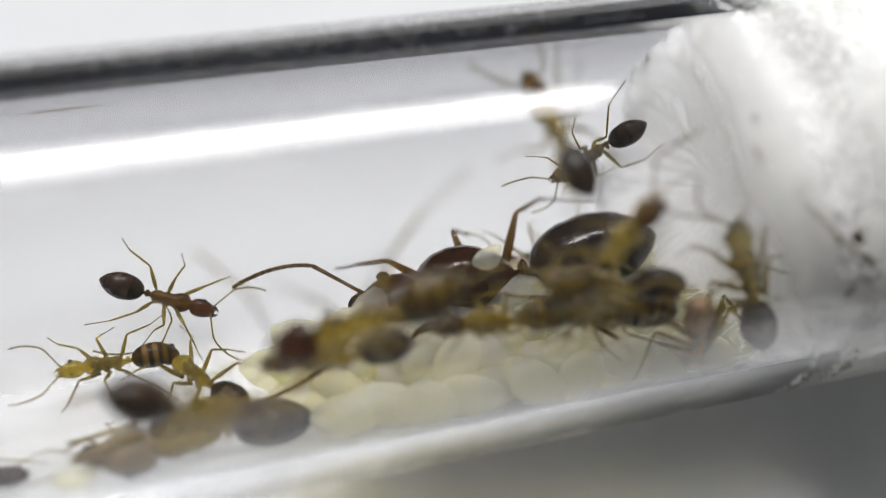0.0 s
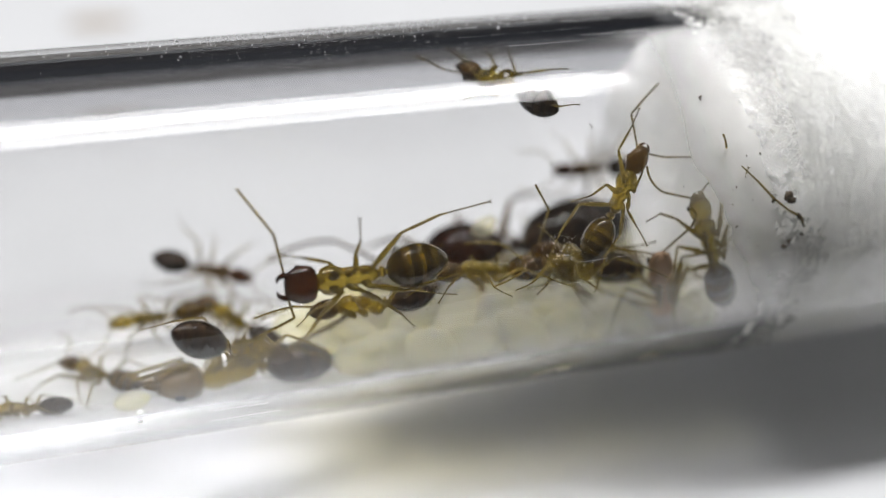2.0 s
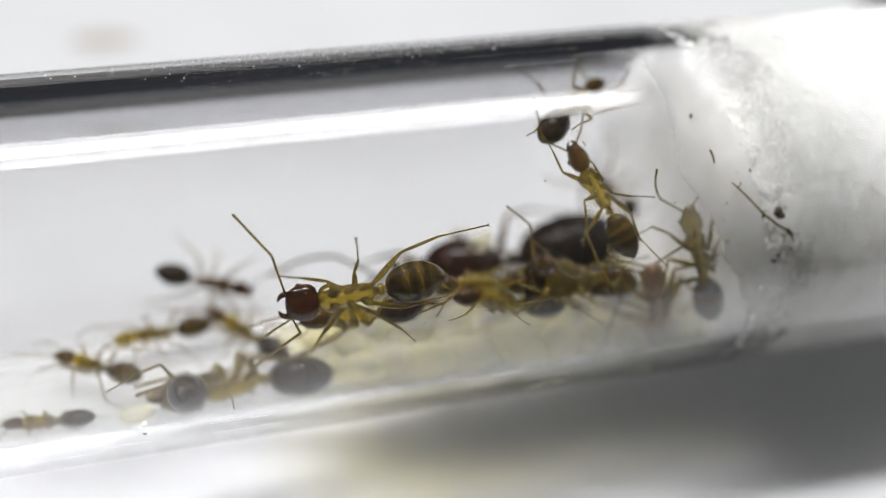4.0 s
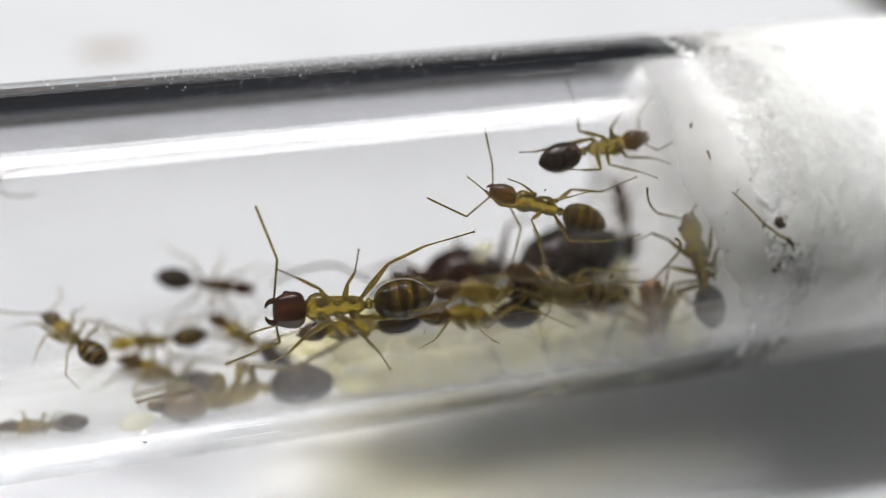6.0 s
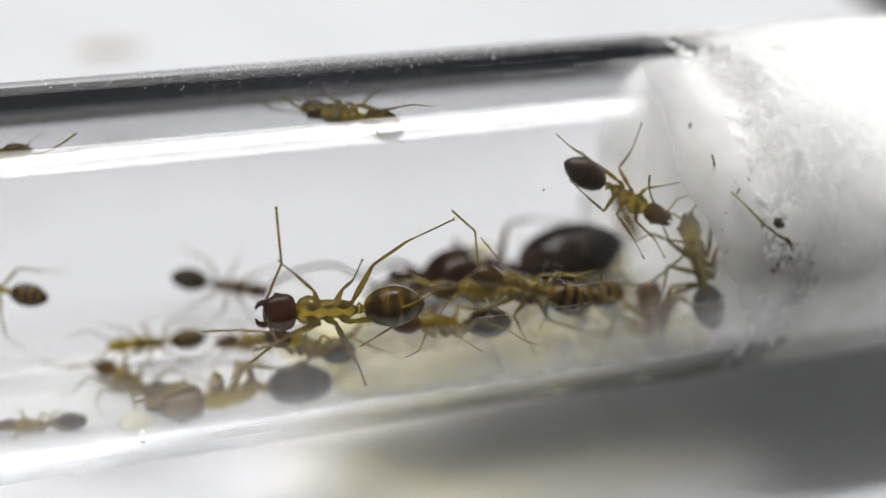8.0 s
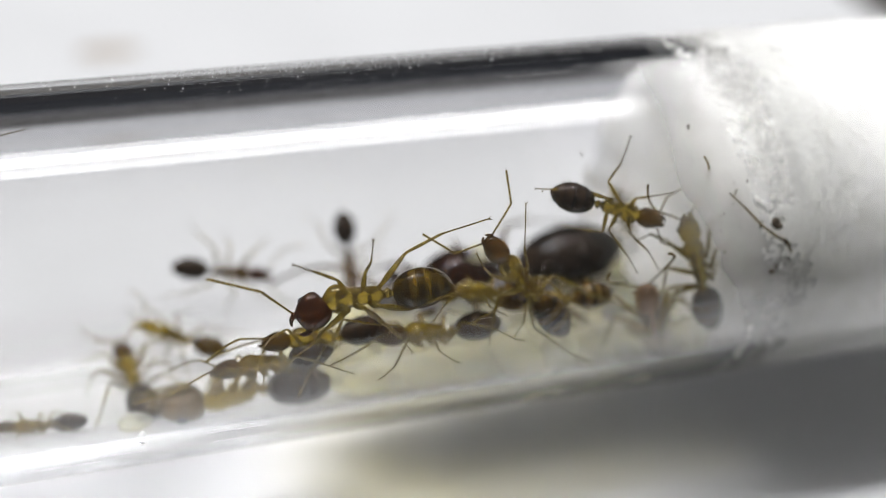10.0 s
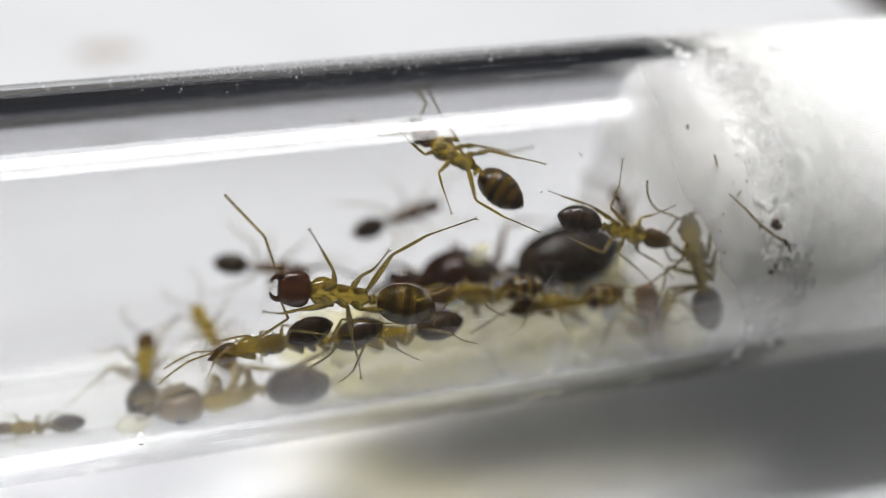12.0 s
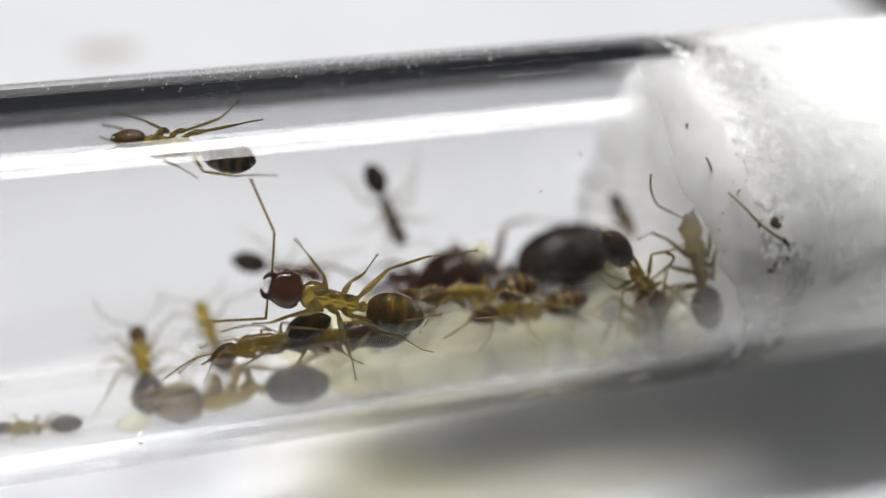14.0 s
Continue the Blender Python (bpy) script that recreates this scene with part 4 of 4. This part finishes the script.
def motions():
    go(major_ant, [
        (0, 8.04, 19.9, -169.3, 6.00), (0.5, 7.53, 18.5, -173.8, 6.00), (1, 7.33, 13.6, -174.3, 6.00), (1.5, 7.25, 13.6, -177.0, 6.00), (2, 7.30, 13.5, -176.2, 6.00),
        (3, 7.43, 12.4, -174.0, 6.00), (5.5, 6.92, 12.4, -180.4, 6.00), (6.5, 6.76, 11.4, -182.3, 6.00), (7.5, 6.75, 11.1, -182.3, 6.00), (8, 6.48, 10.8, -184.3, 6.00),
        (10.5, 7.85, 15.5, -178.6, 6.00), (11, 7.56, 15.1, -184.4, 6.00), (11.5, 7.80, 13.8, -186.0, 6.00), (12, 7.16, 17.0, -195.9, 6.00), (12.5, 6.89, 17.5, -195.0, 6.00),
        (13, 6.86, 17.4, -198.0, 6.00), (14, 6.77, 15.0, -199.8, 6.00)], upright=-0.25, lively=0.6, home=6.5, feeler=((0, -22), (1, -25), (2, -28), (3, -30), (5.3, -32), (5.8, -20), (6.5, 0), (7, -20), (7.5, -30), (8, 4), (8.2, 0), (10.3, -28), (11, -24), (11.8, -40), (12.5, -44), (13.3, -6), (14, -32)))
    go(dark_climber, [
        (0, 15.92, 73.2, 98.2, 6.15), (0.5, 16.32, 75.4, 95.2, 6.15), (1, 16.63, 84.3, 89.6, 6.15), (1.5, 15.27, 93.6, 108.6, 6.15), (2, 14.83, 86.5, 126.8, 6.15),
        (2.5, 15.99, 95.4, 83.6, 6.15), (3, 16.96, 95.0, 62.0, 6.15), (3.6, 17.92, 84.7, 47.8, 6.15), (5.5, 18.91, 67.9, 17.0, 6.15), (6.5, 19.16, 53.6, -6.0, 6.15),
        (7.5, 19.57, 41.0, -34.7, 6.15), (8, 19.57, 40.2, -34.2, 6.15), (10.5, 19.12, 35.9, -8.5, 6.15), (11, 19.49, 36.3, 1.7, 6.15), (11.5, 19.59, 32.2, -11.0, 6.15),
        (12, 19.39, 28.0, -18.6, 6.15), (12.5, 19.03, 18.5, -45.3, 6.15), (13, 18.94, 16.0, -52.7, 6.15), (13.5, 19.68, 12.8, -49.5, 6.15), (14, 20.19, 7.1, -52.0, 6.15)], upright=0, lively=0.7, home=8)
    go(banded_climber, [
        (0, 17.29, 31.9, 33.7, 6.10), (0.5, 17.75, 29.4, 23.1, 6.10), (1, 18.98, 24.5, 6.7, 6.10), (1.5, 19.08, 25.7, 20.7, 6.10), (2, 18.84, 32.7, 54.5, 6.10),
        (2.5, 18.84, 41.0, 76.9, 6.10), (3, 19.04, 43.1, 82.2, 6.10), (3.4, 18.70, 43.3, 93.1, 6.10), (4.35, 18.01, 38.0, 126.7, 6.10), (5.3, 17.32, 32.7, 160.3, 6.10),
        (5.5, 16.98, 35.2, 160.2, 6.10), (6.5, 13.68, 48.8, 153.0, 6.10), (7, 11.94, 63.5, 149.6, 6.10), (7.5, 10.10, 78.0, 147.6, 6.10), (8, 8.42, 95.9, 132.3, 6.10),
        (8.2, 7.55, 99.4, 136.0, 6.10), (9, 3.45, 100.9, 150.3, 6.10), (10.3, -10.27, 106.9, 202.2, 6.10), (14, -10.27, 106.9, 202.2, 6.10)], upright=0, lively=0.7, home=6.5)
    go(pile_climber, [
        (0, 17.70, -2.6, 158.7, 4.60), (5.3, 17.70, -2.6, 158.7, 4.60), (5.5, 17.23, -1.1, 153.7, 4.60), (6.5, 16.35, 1.3, 156.5, 5.00), (7.5, 15.19, 4.6, 161.4, 5.40),
        (8, 14.91, 7.5, 157.4, 5.60), (10.5, 14.59, 19.1, 123.6, 6.10), (11, 14.02, 29.6, 121.0, 6.10), (11.5, 13.67, 43.7, 109.6, 6.10), (12, 12.64, 65.0, 130.7, 6.10),
        (12.5, 11.39, 91.6, 112.0, 6.10), (13, 8.60, 90.7, 130.6, 6.10), (13.3, 6.01, 84.0, 153.2, 6.10), (13.6, 3.64, 85.8, 152.9, 6.10), (14, 1.31, 83.8, 155.8, 6.10)], upright=0, lively=0.7, home=11)
    go(brood_nurse, [
        (0, 17.23, 14.4, 167.9, 5.20), (0.5, 17.08, 10.7, 163.1, 5.20), (1, 17.21, 2.9, 165.5, 5.20), (1.5, 16.74, -0.0, 158.0, 5.20), (2, 16.90, -0.1, 170.3, 5.20),
        (3, 15.34, -7.6, 162.8, 5.20), (5.5, 13.18, -6.6, 165.6, 5.20), (6.5, 12.29, -12.0, 175.3, 5.20), (7.5, 11.66, -13.2, 164.2, 5.20), (8, 11.54, -12.4, 169.1, 5.20),
        (10.5, 10.58, -17.3, 181.3, 5.20), (11, 9.98, -16.6, 183.9, 5.20), (11.5, 9.65, -15.7, 181.4, 5.20), (12, 9.30, -13.9, 184.2, 5.20), (12.5, 8.70, -12.3, 183.4, 5.20),
        (13, 7.76, -9.5, 177.1, 5.20), (14, 7.01, -11.6, 175.7, 5.20)], upright=0.7, lively=1)
    go(brood_guard, [
        (0, 7.32, -5.5, 176.4, 4.60), (0.5, 7.32, -5.2, 178.6, 4.60), (1, 7.60, -13.1, 183.4, 4.60), (1.5, 7.64, -17.3, 178.9, 4.60), (2, 8.09, -16.3, 181.6, 4.60),
        (3, 7.84, -12.1, 180.7, 4.60), (5.5, 7.67, -12.1, 177.4, 4.60), (6.5, 7.20, -18.6, 182.3, 4.60), (7.5, 5.28, -22.6, 139.6, 4.60), (8, 5.74, -26.5, 137.9, 4.60),
        (10.5, 6.06, -10.0, 182.9, 5.00), (11, 5.95, -9.1, 181.2, 5.00), (11.5, 5.68, -8.4, 181.8, 5.00), (12, 5.95, -12.0, 181.0, 5.00), (14, 6.00, -13.5, 180.0, 5.00)], upright=0.4, lively=1)
    go(resting_major, [
        (0, 2.63, -53.0, -184.5, 6.15), (14, 2.63, -53.0, -184.5, 6.15)], upright=0, lively=0.15, roll=180)
    go(floor_worker, [
        (0, 3.10, -10.0, -34.0, 5.60), (0.5, 3.10, -15.5, -42.7, 5.60), (1, 3.25, -20.0, -40.7, 5.60), (1.5, 3.12, -22.2, -33.9, 5.60), (2, 3.22, -21.8, -36.8, 5.60), (2.5, 3.0, -22.6, -36.5, 5.60),
        (3, 2.65, -22.8, -36.1, 5.60), (4.25, 0.84, -55.2, -89.5, 5.90), (5.5, -0.38, -88.5, -142.8, 6.20), (6.5, -0.67, -89.3, -135.2, 6.20), (7.5, -1.57, -85.9, -132.4, 6.20),
        (8, -1.81, -86.0, -130.7, 6.20), (10.5, -1.58, -93.7, -95.6, 6.20), (11, -1.41, -94.5, -92.5, 6.20), (12, -0.97, -95.9, -84.4, 6.20), (12.5, -0.80, -98.1, -82.8, 6.20),
        (14, -1.06, -99.4, -93.8, 6.20)], upright=0.3, lively=1)
    go(floor_mate, [
        (0, 3.14, -95.2, -127.6, 6.00), (0.5, 3.32, -99.1, -128.9, 6.00), (1, 3.44, -95.9, -127.1, 6.00), (1.5, 3.16, -101.6, -130.9, 6.00), (2, 3.17, -100.7, -130.8, 6.00),
        (2.5, 2.61, -101.3, -131.3, 6.00), (3, 3.18, -101.3, -131.4, 6.00), (5.5, 3.54, -103.5, -132.6, 6.00), (6.5, 3.65, -102.9, -132.4, 6.00), (8, 4.38, -100.1, -173.4, 6.20),
        (9.2, 4.10, -55.0, -174.0, 5.60), (10.4, 3.80, -9.0, -174.0, 5.40), (11, 3.82, -5.5, -174.1, 5.40), (12, 3.85, -4.5, -170.0, 5.50), (14, 3.84, -4.1, -166.4, 5.50)], upright=0.6, lively=0.6)
    go(yellow_worker, [
        (0, -0.10, -105.5, 178.8, 5.90), (0.5, -0.15, -106.1, 179.2, 5.90), (1, -0.35, -105.9, 178.3, 5.90), (1.5, -0.46, -106.8, 179.1, 5.90), (2, -0.50, -106.5, 177.8, 5.90),
        (3, -0.50, -105.6, 176.6, 5.90), (5.5, -0.64, -106.6, 179.4, 5.90), (6.5, -0.83, -107.2, 184.3, 5.90), (8, -0.78, -105.6, 182.8, 5.90), (10.5, 1.38, -109.0, 233.4, 5.90),
        (11, 2.18, -107.9, 255.9, 5.90), (12, 2.20, -108.0, 251.4, 5.90), (14, 2.22, -108.5, 258.5, 5.90)], upright=0, lively=1)
    go(far_walker, [
        (0, 2.68, -128.8, 26.7, 6.20), (0.5, 2.57, -130.0, 23.6, 6.20), (1, 2.49, -129.4, 20.8, 6.20), (1.5, 2.58, -129.1, 17.9, 6.20), (2, 2.57, -128.2, 21.3, 6.20),
        (3, 2.50, -127.2, 24.3, 6.20), (5.5, 2.53, -133.3, 15.5, 6.20), (6.5, 2.62, -131.6, 17.8, 6.20), (7.5, 3.18, -128.9, 19.5, 6.20), (8, 3.32, -131.0, 17.9, 6.20),
        (10.5, 3.64, -139.2, 11.8, 6.20), (11, 4.41, -140.0, 10.8, 6.20), (11.5, 4.94, -136.6, 16.6, 6.20), (12, 5.56, -138.0, 13.5, 6.20), (12.5, 6.44, -137.7, 15.6, 6.20),
        (13, 6.46, -136.0, 19.6, 6.20), (14, 6.39, -135.4, 20.2, 6.20)], upright=0, lively=1)
    go(edge_worker, [
        (0, -5.34, -65.7, 201.1, 6.60), (0.5, -5.51, -65.8, 199.1, 6.60), (1, -5.50, -57.5, 203.5, 6.60), (1.5, -6.03, -63.7, 196.9, 6.60), (2, -6.27, -61.8, 197.6, 6.60),
        (2.5, -6.26, -61.9, 198.5, 6.60), (3, -5.43, -55.0, 198.3, 6.60), (5.5, -5.92, -63.6, 196.3, 6.60), (8, -5.94, -65.6, 196.4, 6.60), (11, -5.97, -65.7, 191.2, 6.60),
        (14, -6.04, -64.8, 195.8, 6.60)], upright=0, lively=0.4)
    go(leaving_worker, [
        (0, 0.20, -66.0, -200.0, 6.40), (0.5, -0.82, -62.0, -172.0, 6.40), (1, -2.37, -70.0, -165.8, 6.40), (1.5, -2.15, -84.7, -130.0, 6.40), (2, -3.22, -82.4, -138.2, 6.40),
        (2.5, -3.41, -89.1, -141.3, 6.40), (3, -3.42, -90.8, -152.4, 6.40), (4.3, -3.5, -85.0, -142.0, 5.00), (5.5, -3.85, -69.2, -133.1, 3.50), (6.5, -4.63, -120.6, -116.5, 3.50), (7.5, -6.26, -137.2, -139.1, 3.50), (8, -7.42, -143.8, -159.7, 3.50),
        (9.5, -12.67, -164.2, -158.7, 3.50), (14, -12.67, -164.2, -158.7, 3.50)], upright=0.3, lively=1)
    go(cotton_worker, [
        (0, 22.50, 12.5, 109.3, 5.90), (1, 23.03, 8.5, 113.2, 5.90), (3, 22.90, 8.6, 108.0, 5.90), (6.5, 22.87, 10.1, 108.5, 5.90), (14, 23.01, 9.9, 106.6, 5.90)], upright=0, lively=0.5)
    go(pale_worker, [
        (0, 21.44, -18.1, 107.6, 5.60), (1.5, 21.44, -18.1, 107.6, 5.60), (3, 21.43, -15.6, 108.7, 5.60), (6.5, 21.38, -19.7, 108.9, 5.60), (11, 21.38, -20.7, 110.8, 5.60),
        (14, 21.38, -20.7, 110.8, 5.60)], upright=0, lively=0.6)
    go(back_worker, [
        (0, 20.21, -184.8, 144.2, 3.20), (0.5, 20.25, -181.7, 147.2, 3.20), (1, 20.92, -170.5, 170.4, 3.20), (1.5, 21.07, -166.6, 180.1, 3.20), (3, 21.85, -162.1, 193.8, 3.20),
        (5.5, 23.23, -145.8, 260.4, 3.20), (6.5, 23.24, -137.4, 265.3, 3.20), (8, 23.62, -129.1, 252.9, 3.20), (11, 23.49, -137.4, 257.2, 3.20), (14, 23.60, -130.8, 252.9, 3.20)], upright=0, lively=0.5)
    go(back_walker, [
        (0, 18.52, -119.5, -178.3, 5.80), (8, 18.52, -119.5, -178.3, 5.80), (9.25, 13.41, -128.9, -230.0, 5.80), (10.5, 8.31, -138.3, -281.6, 5.80), (11, 9.15, -144.0, -254.7, 5.80),
        (11.1667, 9.74, -146.2, -300.4, 5.80), (11.3333, 10.33, -148.3, -346.1, 5.80), (11.5, 10.92, -150.5, -391.7, 5.80), (12, 12.55, -156.3, -373.5, 5.80), (12.5, 14.42, -160.7, -368.3, 5.80),
        (13, 13.76, -158.7, -358.5, 5.80), (13.3, 12.04, -162.5, -339.4, 5.80), (13.6, 11.96, -159.4, -337.3, 5.80), (14, 11.79, -158.8, -287.8, 5.80)], upright=0, lively=1)
    go(attendant, [
        (0, 17.32, -9.8, 168.2, 4.60), (3, 17.32, -9.8, 168.2, 4.60), (6.5, 17.49, -11.3, 169.4, 4.60), (10.5, 16.53, -12.8, 178.6, 4.60), (12, 17.22, -17.3, 181.9, 4.60), (13, 16.26, -17.3, 180.6, 4.60), (14, 15.49, -20.7, 183.6, 4.60)], upright=0.7, lively=0.7)
    go(helper, [
        (0, 13.36, -4.6, 176.0, 4.40), (3, 13.36, -4.6, 176.0, 4.40), (6.5, 13.38, -1.6, 172.9, 4.40), (11, 13.40, -1.6, 175.8, 4.40), (14, 13.07, -2.5, 178.3, 4.40)], upright=0.7, lively=0.7)
    go(passing_worker, [
        (0, -10.89, 152.0, 11.8, 5.50), (5.3, -10.89, 152.0, 11.8, 5.50), (6.5, -5.80, 148.3, 1.5, 5.50), (7.5, -4.58, 135.0, -49.3, 5.50), (8, -6.45, 114.1, -3.7, 5.50),
        (9.5, -11.65, 110.3, -0.5, 5.50), (14, -11.65, 110.3, -0.5, 5.50)], upright=0, lively=1)
    rest = pose(0.01451, 0.00050, 0.00466, 0, 6.5, 180)
    walk(queen, [(0, rest), (14.0, rest)])
    # the big worker bends its head down to a nestmate for a while
    skull = next(c for c in major_ant.children if c.name.startswith("head"))
    at = skull.matrix_basis.translation.copy()
    walk(skull, [(t, Matrix.Translation(at) @ pose(0, 0, 0, 0, 0, turn)) for t, turn in
                 ((0, -4), (1.5, 4), (3.0, 6), (5.5, 2), (8.2, 0), (9.4, -20), (10.3, -42), (11.0, -46), (11.5, -44), (12.0, -4), (14.0, 2))])


motions()
